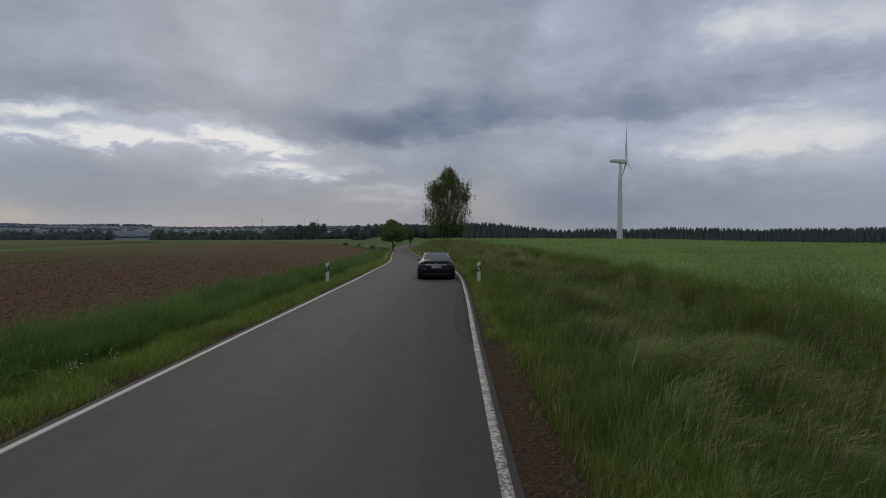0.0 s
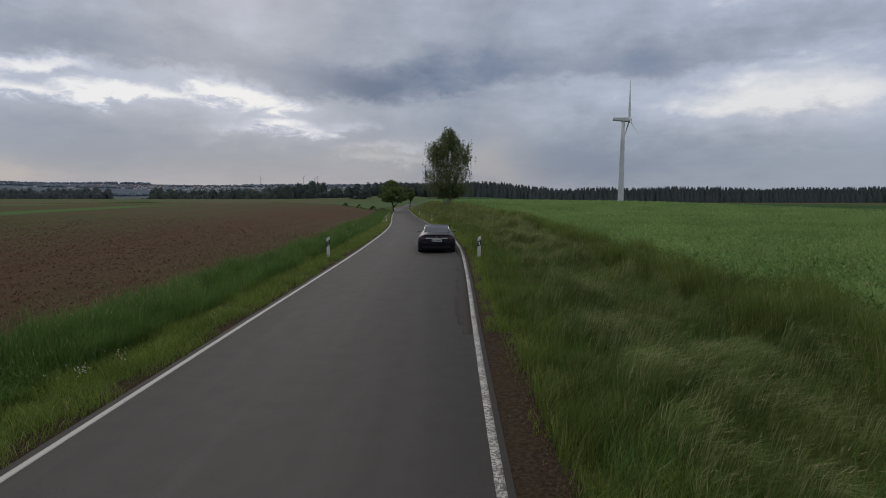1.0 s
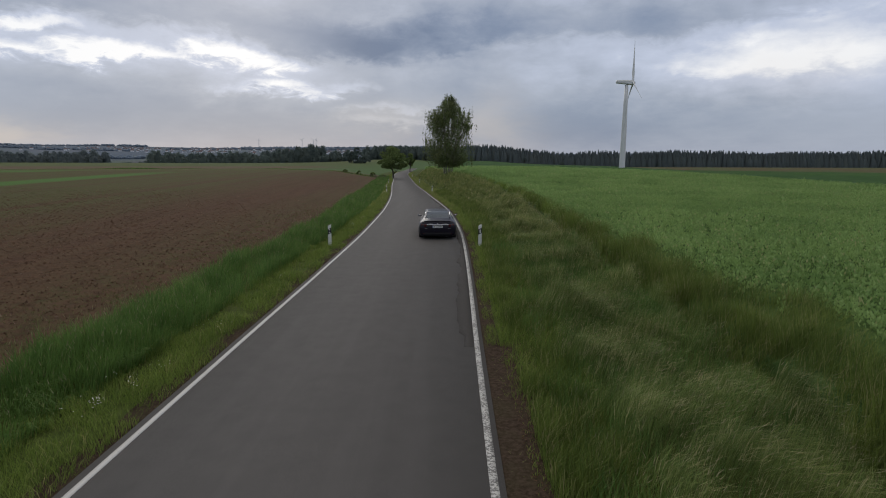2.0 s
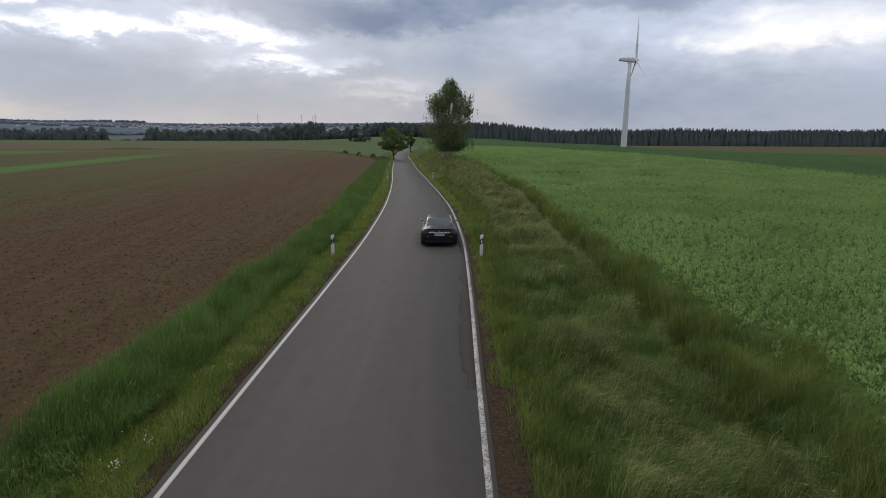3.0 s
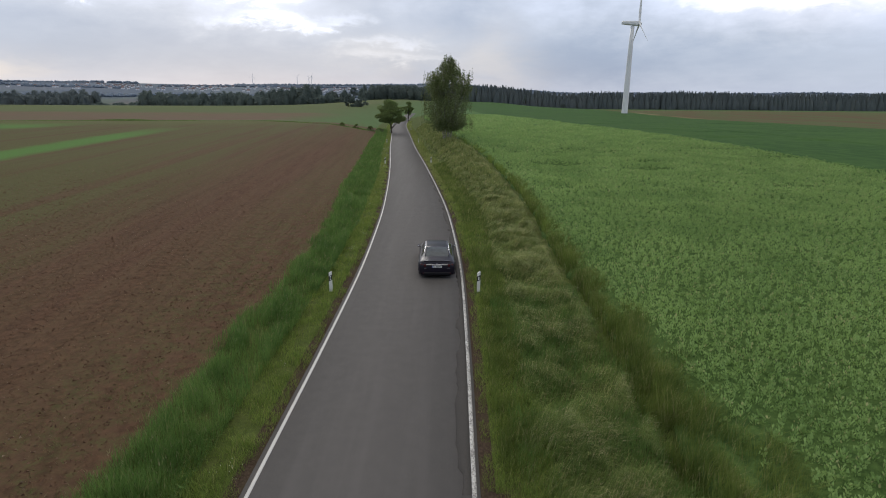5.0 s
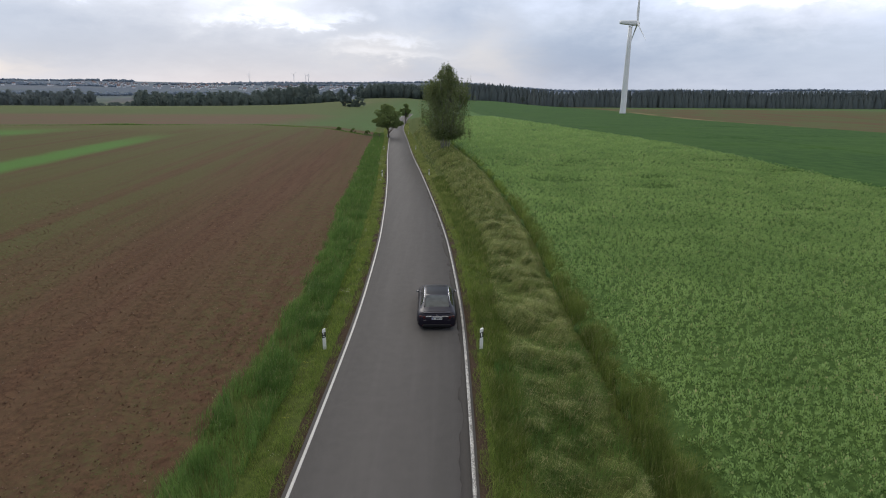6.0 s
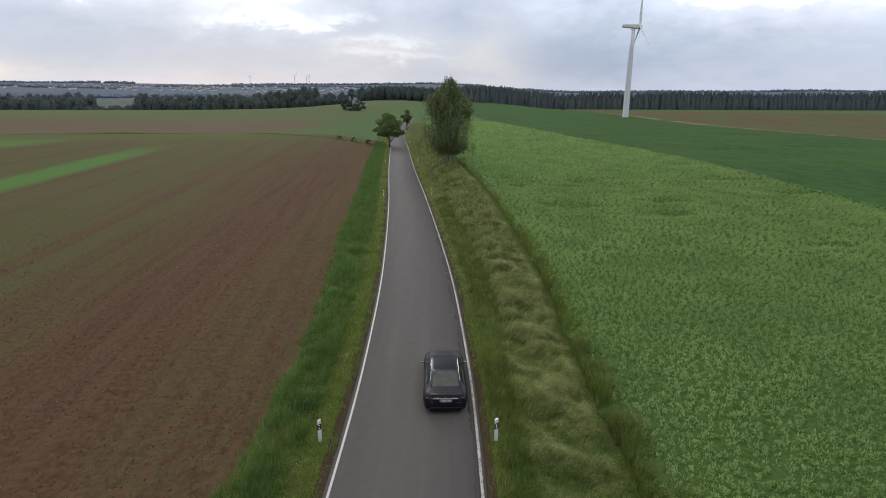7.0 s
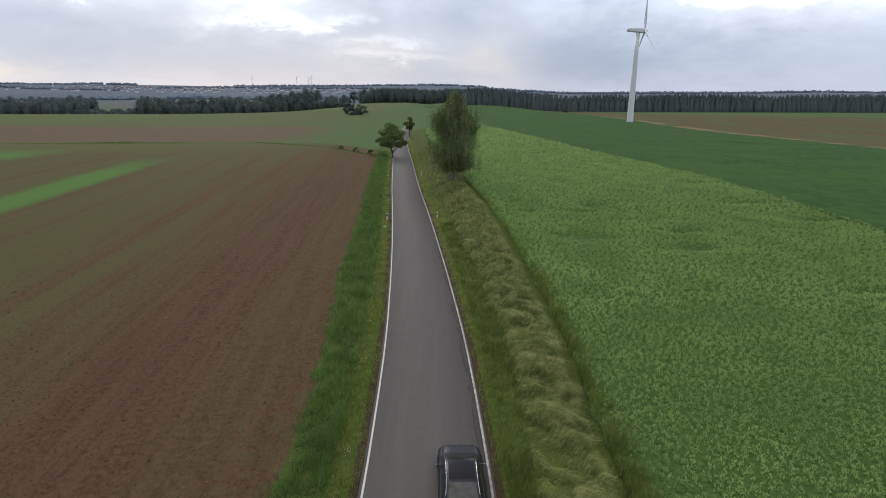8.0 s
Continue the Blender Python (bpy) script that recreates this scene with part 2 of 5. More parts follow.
def soil_material():
    """Red-brown ploughed soil with drill rows and green bands of weeds."""
    m, k = material("ploughed_soil")
    x, y, z = k.split(k.at)
    # rows run a little to the left of straight ahead
    across = k.math("ADD", x, k.math("MULTIPLY", y, 0.09))
    rows = k.join(k.math("MULTIPLY", across, 1.0), k.math("MULTIPLY", y, 0.035), 0.0)
    wide = k.noise(rows, 0.22, 5, 0.6)
    narrow = k.noise(rows, 1.3, 4, 0.6)
    clods = k.noise(k.at, 3.2, 9, 0.78)
    crumbs = k.noise(k.at, 1.4, 4, 0.6)
    c = k.mix(k.ramp(clods, 0.3, 0.7), (0.042, 0.024, 0.0155), (0.122, 0.071, 0.045))
    c = k.mix(k.math("MULTIPLY", k.ramp(narrow, 0.4, 0.62), 0.55), c, (0.100, 0.061, 0.040))
    drills = k.noise(k.join(across, k.math("MULTIPLY", y, 0.02), 3.0), 2.6, 3, 0.6)
    c = k.mix(k.math("MULTIPLY", k.ramp(drills, 0.50, 0.66), 0.20), c, (0.050, 0.033, 0.022))
    # weeds: thicker away from the road, in bands
    far = k.math("MAXIMUM", k.ramp(across, -17.0, -46.0), k.math("MULTIPLY", k.ramp(y, 90.0, 190.0), k.ramp(across, -2.0, -30.0)))
    weeds = k.math("ADD", k.math("MULTIPLY", k.ramp(wide, 0.42, 0.60), k.math("ADD", 0.18, k.math("MULTIPLY", k.ramp(across, -15.0, -30.0), 0.75))), k.math("MULTIPLY", far, k.math("ADD", 0.45, k.math("MULTIPLY", k.ramp(wide, 0.34, 0.54), 0.65))))
    near = k.math("MULTIPLY", k.ramp(across, -13.0, -8.5), 0.55)
    weeds = k.math("ADD", weeds, k.math("MULTIPLY", near, k.ramp(crumbs, 0.42, 0.62)))
    weeds = k.math("MULTIPLY", weeds, k.math("ADD", 0.3, k.ramp(k.noise(k.at, 7.0, 4, 0.7), 0.42, 0.6)))
    c = k.mix(k.math("MINIMUM", k.math("MULTIPLY", weeds, 0.88), 0.87), c, (0.078, 0.084, 0.034))
    # dark wheel tracks between the drill rows
    tracks = k.math("PINGPONG", k.math("ADD", across, k.math("MULTIPLY", crumbs, 0.5)), 4.2)
    tracks = k.math("MULTIPLY", k.math("SUBTRACT", 1.0, k.ramp(tracks, 0.15, 0.75)), k.ramp(k.noise(rows, 0.5, 3), 0.40, 0.62))
    c = k.mix(k.math("MULTIPLY", tracks, 0.22), c, (0.066, 0.044, 0.026))
    # the two green strips further out
    strip = k.math("SUBTRACT", 1.0, k.ramp(k.math("ABSOLUTE", k.math("ADD", k.math("ADD", k.math("ADD", x, k.math("MULTIPLY", y, 0.115)), 55.5), k.math("MULTIPLY", k.noise(k.at, 0.12, 3), 3.0))), 2.0, 6.0))
    strip = k.math("MULTIPLY", strip, k.math("SUBTRACT", 1.0, k.ramp(y, 120.0, 170.0)))
    outer = k.math("MULTIPLY", k.ramp(k.math("ADD", x, k.math("MULTIPLY", k.noise(k.at, 0.06), 20.0)), -96.0, -112.0), k.ramp(y, 135.0, 160.0))
    c = k.mix(k.math("MULTIPLY", k.math("MAXIMUM", strip, outer), k.ramp(k.noise(k.at, 1.6, 5, 0.7), 0.15, 0.5)), c, (0.074, 0.150, 0.040))
    edge = k.ramp(k.math("ADD", y, k.math("MULTIPLY", k.noise(k.at, 0.05), 20.0)), 168.0, 200.0)
    c = k.mix(k.math("MULTIPLY", edge, k.ramp(x, -40.0, -70.0)), c, (0.085, 0.088, 0.036))
    k.put(k.surface.inputs["Base Color"], c)
    k.surface.inputs["Roughness"].default_value = 0.95
    k.surface.inputs["Specular IOR Level"].default_value = 0.04
    bump(k, k.math("ADD", clods, k.math("MULTIPLY", narrow, 0.9)), 1.0, 0.06)
    return m


def far_ground_material():
    """Fields and woods of the open country, tinted with blue haze by distance."""
    m, k = material("open_country")
    x, y, z = k.split(k.at)
    patches = k.node("ShaderNodeTexVoronoi")
    k.put(patches.inputs["Vector"], k.stretch(k.at, 1.0, 0.55, 0.0))
    patches.inputs["Scale"].default_value = 0.0042
    r, g, b = k.split(patches.outputs["Color"])
    c = k.mix(r, (0.078, 0.100, 0.042), (0.098, 0.118, 0.052))
    c = k.mix(k.math("GREATER_THAN", g, 0.86), c, (0.135, 0.112, 0.075))
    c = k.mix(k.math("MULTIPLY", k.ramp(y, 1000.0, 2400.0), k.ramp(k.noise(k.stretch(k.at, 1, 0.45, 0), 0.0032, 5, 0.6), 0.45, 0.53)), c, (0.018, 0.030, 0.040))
    # haze over the far country is mixed into its colour as blue-grey
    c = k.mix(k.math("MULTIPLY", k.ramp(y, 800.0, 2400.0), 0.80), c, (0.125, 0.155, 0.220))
    c = k.mix(k.math("MULTIPLY", k.ramp(x, -90.0, -30.0), k.math("SUBTRACT", 1.0, k.ramp(y, 800.0, 1200.0))), c, (0.072, 0.122, 0.048))
    # brown stripe, then pale green, across the far fields
    stripe = k.math("MULTIPLY", k.ramp(y, 205.0, 212.0), k.math("SUBTRACT", 1.0, k.ramp(k.math("ADD", y, k.math("MULTIPLY", x, 0.12)), 285.0, 330.0)))
    left = k.math("SUBTRACT", 1.0, k.ramp(x, -75.0, -45.0))
    c = k.mix(k.math("MULTIPLY", stripe, k.math("MULTIPLY", left, k.ramp(k.noise(k.stretch(k.at, 0.25, 1, 1), 0.06, 5, 0.6), 0.12, 0.55))), c, (0.118, 0.080, 0.058))
    # bare brown field beside the dark crop, with a straw-coloured rim
    wander = k.math("ADD", x, k.math("MULTIPLY", k.noise(k.at, 0.03, 3), 14.0))
    reach = k.math("MULTIPLY", k.math("SUBTRACT", 1.0, k.ramp(k.math("ADD", y, k.math("MULTIPLY", x, 2.4)), 1400.0, 1520.0)), k.ramp(y, 60.0, 100.0))
    bare = k.math("MULTIPLY", k.math("MULTIPLY", k.ramp(x, 100.0, 120.0), k.math("SUBTRACT", 1.0, k.ramp(wander, 600.0, 640.0))), reach)
    lanes = k.noise(k.stretch(k.at, 0.09, 0.012, 1), 1.0, 5, 0.6)
    c = k.mix(k.math("MULTIPLY", bare, 0.9), c, k.mix(k.ramp(lanes, 0.40, 0.60), (0.108, 0.066, 0.044), (0.086, 0.096, 0.044)))
    rim = k.math("MULTIPLY", k.math("MULTIPLY", k.ramp(x, 130.0, 138.0), k.math("SUBTRACT", 1.0, k.ramp(wander, 155.0, 163.0))), reach)
    c = k.mix(k.math("MULTIPLY", rim, k.ramp(k.noise(k.at, 0.05, 4), 0.40, 0.55)), c, (0.190, 0.155, 0.085))
    fine = k.noise(k.stretch(k.at, 1, 0.3, 1), 0.25, 6, 0.65)
    c = k.mix(k.math("MULTIPLY", k.ramp(fine, 0.35, 0.7), 0.35), c, (0.075, 0.090, 0.040))
    k.put(k.surface.inputs["Base Color"], c)
    k.surface.inputs["Roughness"].default_value = 0.95
    k.surface.inputs["Specular IOR Level"].default_value = 0.03
    return m


M_ASPHALT = asphalt_material()
M_PATCH = mottled("dark_asphalt_seam", (0.050, 0.047, 0.045), (0.072, 0.068, 0.065), (0.060, 0.057, 0.055), 40, 0.8, 0.004)
M_LINE = line_material("white_line_paint", 0.36)
M_LINE_WORN = line_material("worn_line_paint", 0.50)
M_EARTH = mottled("roadside_earth", (0.030, 0.021, 0.015), (0.074, 0.052, 0.039), (0.050, 0.046, 0.024), 16, 0.95, 0.03)
M_SOIL = soil_material()
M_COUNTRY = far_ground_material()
M_VERGE = mottled("verge_turf", (0.042, 0.062, 0.016), (0.084, 0.110, 0.030), (0.070, 0.072, 0.027), 6, 0.95, 0.05)
M_GRASS = leafy("verge_grass", (0.108, 0.168, 0.032), (0.250, 0.325, 0.074), (0.380, 0.360, 0.145), 0.10, 0.8)
M_MARGIN = leafy("margin_grass", (0.066, 0.108, 0.024), (0.215, 0.275, 0.066), (0.350, 0.325, 0.150), 0.16, 0.7)
M_DRY_TURF = leafy("paling_turf", (0.150, 0.180, 0.055), (0.330, 0.370, 0.120), (0.440, 0.410, 0.190), 0.15, 0.4)
M_WEED = leafy("field_weed", (0.062, 0.084, 0.026), (0.150, 0.182, 0.060), (0.230, 0.180, 0.105), 0.35, 0.6)
M_HEADS = leafy("seed_heads", (0.180, 0.185, 0.090), (0.320, 0.290, 0.170), (0.400, 0.350, 0.230), 0.2, 0.5)
M_TALL = leafy("tall_grass", (0.062, 0.134, 0.034), (0.188, 0.300, 0.078), (0.310, 0.310, 0.130), 0.06, 0.9)
M_LAID = leafy("laid_grass", (0.045, 0.085, 0.020), (0.260, 0.325, 0.100), (0.460, 0.420, 0.220), 0.20, 0.9, 0.3)
M_LAID_DRY = leafy("drying_laid_grass", (0.088, 0.132, 0.034), (0.365, 0.415, 0.145), (0.560, 0.495, 0.260), 0.26, 0.9, 0.3)
M_CROP = leafy("young_cereal", (0.158, 0.264, 0.084), (0.372, 0.508, 0.184), (0.450, 0.445, 0.218), 0.07, 0.25, 0.36)
# same cereal with its colour dimmed, for a darker foreground
M_CROP_DIMMED = leafy("dimmed_young_cereal", (0.110, 0.182, 0.047), (0.222, 0.302, 0.090), (0.300, 0.285, 0.118), 0.08, 0.25, 0.38)
# the shade in the gaps between tufts is put into this stem colour
M_CANOPY_SHADED = mottled("shaded_cereal_stems", (0.046, 0.086, 0.025), (0.098, 0.166, 0.050), (0.079, 0.134, 0.039), 4.0, 0.9, 0.30, 0.5)
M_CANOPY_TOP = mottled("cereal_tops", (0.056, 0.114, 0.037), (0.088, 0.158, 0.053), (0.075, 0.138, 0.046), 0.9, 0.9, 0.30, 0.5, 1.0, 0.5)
M_CANOPY_FAR = mottled("dark_cereal_stand", (0.026, 0.066, 0.018), (0.045, 0.094, 0.026), (0.050, 0.102, 0.026), 0.5, 0.9, 0.12, 0.6, 1.0, 0.8)
M_LEAF = leafy("tree_leaves", (0.100, 0.142, 0.050), (0.215, 0.280, 0.098), (0.220, 0.240, 0.095), 0.05, 0.3)
M_BIRCH = leafy("birch_leaves", (0.098, 0.130, 0.052), (0.210, 0.250, 0.108), (0.240, 0.245, 0.115), 0.08, 0.35, 0.4)
# needle and leaf colours lifted towards blue-grey to carry the haze
M_WOOD_DARK_HAZED = leafy("hazed_forest_needles", (0.130, 0.160, 0.168), (0.160, 0.190, 0.192), (0.165, 0.192, 0.188), 0.05, 0.03, 0.5)
M_WOOD_GREEN_HAZED = leafy("hazed_forest_leaves", (0.104, 0.136, 0.128), (0.140, 0.174, 0.158), (0.150, 0.180, 0.155), 0.05, 0.03, 0.5)
# pale blue in place of green: the hills' haze is in the leaf colour
M_WOOD_FAR_HAZED = leafy("hazed_distant_leaves", (0.230, 0.285, 0.365), (0.265, 0.320, 0.395), (0.270, 0.320, 0.390), 0.05, 0.01, 0.5)
M_BARK = mottled("bark", (0.060, 0.048, 0.038), (0.110, 0.095, 0.080), (0.085, 0.080, 0.060), 12, 0.9, 0.03, 0.4, 1, 1)
M_BIRCH_BARK = mottled("birch_bark", (0.10, 0.09, 0.08), (0.48, 0.46, 0.42), (0.25, 0.23, 0.20), 5, 0.85, 0.02, 0.4)
M_WHITE = plain("white_plastic", (0.72, 0.72, 0.70), 0.45)
M_BLACK = plain("black_plastic", (0.02, 0.02, 0.022), 0.5)
M_REFLECT = plain("pale_reflector", (0.80, 0.80, 0.78), 0.2)
M_TOWER = plain("turbine_white", (0.70, 0.71, 0.72), 0.45, scale=2.0, grain=0.05)
M_CLOD = leafy("dry_clods", (0.066, 0.038, 0.024), (0.155, 0.090, 0.057), (0.220, 0.160, 0.115), 0.08, 0.2, 0.0)
M_FLOWER = plain("white_petals", (0.75, 0.75, 0.66), 0.7)
M_YELLOW = plain("yellow_petals", (0.55, 0.50, 0.05), 0.7)


# ---- plan of the road and the land ----
ROAD = ((-300, 9.0), (-60, 0.6), (-20, -2.2), (5, -2.17), (12, -2.05), (20, -1.88), (30, -1.82), (37, -2.0), (46, -2.38), (57, -3.1), (82, -5.05), (123, -8.75), (170, -12.6), (230, -17.6), (270, -19.4), (330, -21.6), (420, -22.5))


def smooth(a, b, v):
    s = np.clip((np.asarray(v, float) - a) / (b - a), 0, 1)
    return s * s * (3 - 2 * s)


def curve_through(points):
    ys, xs = (np.array(c, float) for c in zip(*points))
    slope = np.gradient(xs, ys)

    def at(v):
        v = np.asarray(v, float)
        i = np.clip(np.searchsorted(ys, v) - 1, 0, len(ys) - 2)
        h = ys[i + 1] - ys[i]
        s = np.clip((v - ys[i]) / h, 0, 1)
        a, b = 2 * s**3 - 3 * s**2 + 1, s**3 - 2 * s**2 + s
        return a * xs[i] + b * h * slope[i] + (1 - a) * xs[i + 1] + (s**3 - s**2) * h * slope[i + 1]

    return at


road_x = curve_through(ROAD)
road_z = curve_through(((-400, 0), (0, 0), (36, 0.0), (46, -0.22), (58, -0.6), (72, -1.05), (90, -1.48), (112, -1.95), (150, -2.6), (180, -2.95), (230, -3.2), (270, -3.7), (340, -4.7), (420, -5.0)))
# the fields beside the road stay higher than the road where it dips
field_z = curve_through(((-400, 0), (0, 0), (60, 0), (110, 0.0), (150, -0.3), (180, -0.8), (230, -1.8), (270, -2.8), (340, -4.0), (420, -4.4)))
crop_edge = curve_through(((-60, 5.0), (0, 6.0), (10, 6.3), (21, 6.5), (31, 6.5), (45, 7.0), (65, 6.7), (86, 5.8), (110, 3.7), (170, -1.5), (230, -6.5), (300, -9), (430, 6)))
dark_edge = curve_through(((-60, 50), (70, 49), (104, 48.5), (145, 42.5), (270, 29.5), (380, 23.0), (440, 20.0), (600, 6.0), (900, -30.0)))
straw_edge = curve_through(((-60, 150), (187, 140), (274, 137), (450, 140), (900, 132)))


LATTICE = np.random.default_rng(3).uniform(-1, 1, (256, 256))


def lumps(x, y, size, seed=0.0):
    """Smooth unevenness without a repeat, about -1 to 1."""
    out = 0.0
    for share, cell, shift in ((0.95, 1.6 * size, 37.3 * seed), (0.5, 0.7 * size, 91.7 * seed + 11)):
        a, b = x / cell + shift, y / cell - 0.6 * shift
        i, j = np.floor(a), np.floor(b)
        s, t = a - i, b - j
        s, t = s * s * (3 - 2 * s), t * t * (3 - 2 * t)
        i, j = i.astype(int) % 256, j.astype(int) % 256
        i1, j1 = (i + 1) % 256, (j + 1) % 256
        out = out + share * ((LATTICE[i, j] * (1 - s) + LATTICE[i1, j] * s) * (1 - t) + (LATTICE[i, j1] * (1 - s) + LATTICE[i1, j1] * s) * t)
    return out


def land(x, y):
    """Height of the ground."""
    x, y = np.asarray(x, float), np.asarray(y, float)
    u = x - road_x(y)
    side = np.where(u > 0, smooth(4.0, 9.0, u), smooth(4.5, 26, -u))
    base = road_z(y) * (1 - side) + field_z(y) * side * (1 - smooth(4, 60, np.abs(u)))
    d = np.hypot(x, y)
    right = 0.55 * smooth(5.0, 9.5, u) * (1 - smooth(80, 130, d) * 0.3) - 4.6 * smooth(100, 400, d) * smooth(6, 70, u)
    left = 0.03 * smooth(5, 9, -u) - 2.6 * smooth(110, 460, d) * smooth(6, 70, -u)
    z = base + right + left
    z = z - 0.10 * np.exp(-((u + 4.9) / 0.9) ** 2) + 0.10 * smooth(3.4, 5.0, u) * (1 - smooth(7, 9, u)) * (1 + lumps(x, y, 1.4, 0.6))
    # shallow furrow along the crop
    z = z - (0.24 + 0.16 * smooth(26, 14, y)) * np.exp(-((x - crop_edge(y) + 0.35 + 0.1 * smooth(26, 14, y)) / (0.28 + 0.12 * smooth(26, 14, y))) ** 2) * (y < 150) * (y > -20)
    z = z - 0.06 * (np.abs(u) < 3.3) * (d < 900)
    # the valley beyond the fields, and the hills past it
    west, east = 1 - smooth(-300, -110, x), smooth(60, 200, x)
    z = z - 14 * smooth(490, 780, y) * west - 10 * smooth(400, 950, y) * east
    z = z - (12 * west + (22 - 10 * east) * (1 - west)) * smooth(1150, 1700, d) * (y > 0) - 26 * smooth(420, 900, d) * (y <= 0)
    hills = 62 - 47 * smooth(0, 900, x) + 9 * lumps(x, y * 0.2, 700, 0.9) + 6 * lumps(x, 0 * y, 260, 2.2)
    z = z + (hills + 26) * smooth(1100, 4300, d)
    return z


def np_mesh(name, verts, faces, mats, face_mat=None, shade=False):
    """A mesh from arrays; all faces have the same number of corners."""
    me = bpy.data.meshes.new(name)
    verts, faces = np.asarray(verts, np.float32), np.asarray(faces, np.int32)
    n, c = faces.shape
    me.vertices.add(len(verts))
    me.vertices.foreach_set("co", verts.ravel())
    me.loops.add(n * c)
    me.loops.foreach_set("vertex_index", faces.ravel())
    me.polygons.add(n)
    me.polygons.foreach_set("loop_start", np.arange(0, n * c, c, dtype=np.int32))
    if face_mat is not None:
        me.polygons.foreach_set("material_index", np.asarray(face_mat, np.int32))
    me.polygons.foreach_set("use_smooth", np.full(n, shade))
    for m in mats if isinstance(mats, (list, tuple)) else [mats]:
        me.materials.append(m)
    me.update(calc_edges=True)
    return me


def sheet(name, xs, ys, zs, mats, face_mat=None, shade=True):
    """A grid surface from 2D arrays of coordinates."""
    r, c = xs.shape
    i = np.arange(r * c).reshape(r, c)
    faces = np.stack([i[:-1, :-1], i[:-1, 1:], i[1:, 1:], i[1:, :-1]], -1).reshape(-1, 4)
    return np_mesh(name, np.stack([xs, ys, zs], -1).reshape(-1, 3), faces, mats, face_mat, shade)


def steps(*spans):
    """Rising positions: (start, end, step) one after another."""
    out = [np.arange(a, b, s) for a, b, s in spans]
    return np.concatenate(out + [[spans[-1][1]]])


# ---- ground ----
us = steps((-4800, -1200, 300), (-1200, -400, 60), (-400, -100, 20), (-100, -30, 4), (-30, -10, 1), (-10, -3.3, 0.35), (-3.3, 3.3, 1.1), (3.3, 12, 0.35), (12, 40, 1.5), (40, 120, 5), (120, 400, 20), (400, 1200, 60), (1200, 4800, 300))
ys = steps((-4800, -1200, 400), (-1200, -200, 100), (-200, -20, 12), (-20, 100, 0.8), (100, 240, 3), (240, 500, 8), (500, 1200, 25), (1200, 4700, 110))
U, Y = np.meshgrid(us, ys)
X = U + road_x(Y) * (1 - smooth(150, 500, np.abs(U)))
Z = land(X, Y)
uc, yc = (U[:-1, :-1] + U[1:, 1:]) / 2, (Y[:-1, :-1] + Y[1:, 1:]) / 2
xc = (X[:-1, :-1] + X[1:, 1:]) / 2
region = np.zeros(uc.shape, int)
west_rim = -6.5 - 1.3 * smooth(31, 70, yc)
region[(uc > west_rim) & (uc < 15) & (yc < 330) & (yc > -200)] = 1
region[(uc > -3.15) & (uc < np.where(yc < 12, 3.75, 3.05)) & (yc < 330) & (yc > -200)] = 2
region[(uc <= west_rim) & (uc > -190) & (yc < 204) & (yc > -200)] = 3
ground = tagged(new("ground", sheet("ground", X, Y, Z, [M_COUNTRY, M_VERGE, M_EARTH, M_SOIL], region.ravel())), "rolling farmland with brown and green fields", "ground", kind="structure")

# ---- road ----
ry = steps((-150, -10, 5), (-10, 130, 1.0), (130, 420, 3))


def ribbon(name, left, right, lift, mat, y=ry, waver=None):
    """A strip that follows the road between two distances from its middle line."""
    slope = np.gradient(road_x(y), y)
    nx, ny = 1 / np.hypot(1, slope), -slope / np.hypot(1, slope)
    cols = np.linspace(0, 1, 3)
    offs = left + (right - left) * cols[None, :] * np.ones((len(y), 1))
    if waver is not None:
        offs[:, 0] += waver(y)
    xs = road_x(y)[:, None] + offs * nx[:, None]
    yy = y[:, None] + offs * ny[:, None]
    camber = lift - 0.004 * np.abs(offs) ** 1.5
    zz = road_z(y)[:, None] + camber
    # the edges turn down to give the strip its thickness
    xs = np.concatenate([xs[:, :1], xs, xs[:, -1:]], 1)
    yy = np.concatenate([yy[:, :1], yy, yy[:, -1:]], 1)
    zz = np.concatenate([zz[:, :1] - 0.003 - lift * 2.0, zz, zz[:, -1:] - 0.003 - lift * 2.0], 1)
    return sheet(name, xs, yy, zz, mat)


road = tagged(new("road", ribbon("road", -2.90, 2.92, 0.02, M_ASPHALT)), "narrow grey asphalt country road", "road", kind="structure")
tagged(new("road_line", ribbon("road_line", -2.77, -2.67, 0.028, M_LINE)), "solid white painted edge line", "road marking", kind="structure")
tagged(new("road_line", ribbon("road_line", 2.71, 2.83, 0.028, M_LINE_WORN)), "worn speckled white painted edge line", "road marking", kind="structure")
tagged(new("road_seam", ribbon("road_seam", 2.46, 2.72, 0.024, M_PATCH, steps((12, 75, 0.25)), lambda v: 0.10 * lumps(v, 0 * v, 1.4, 0.3) + 0.06 * np.sign(lumps(v, 0 * v, 0.9, 0.8)) + 0.05 * lumps(v, v, 0.4) - 0.12 * (1 - smooth(6, 20, v)))), "dark uneven repair seam in the asphalt", "road repair", kind="structure")


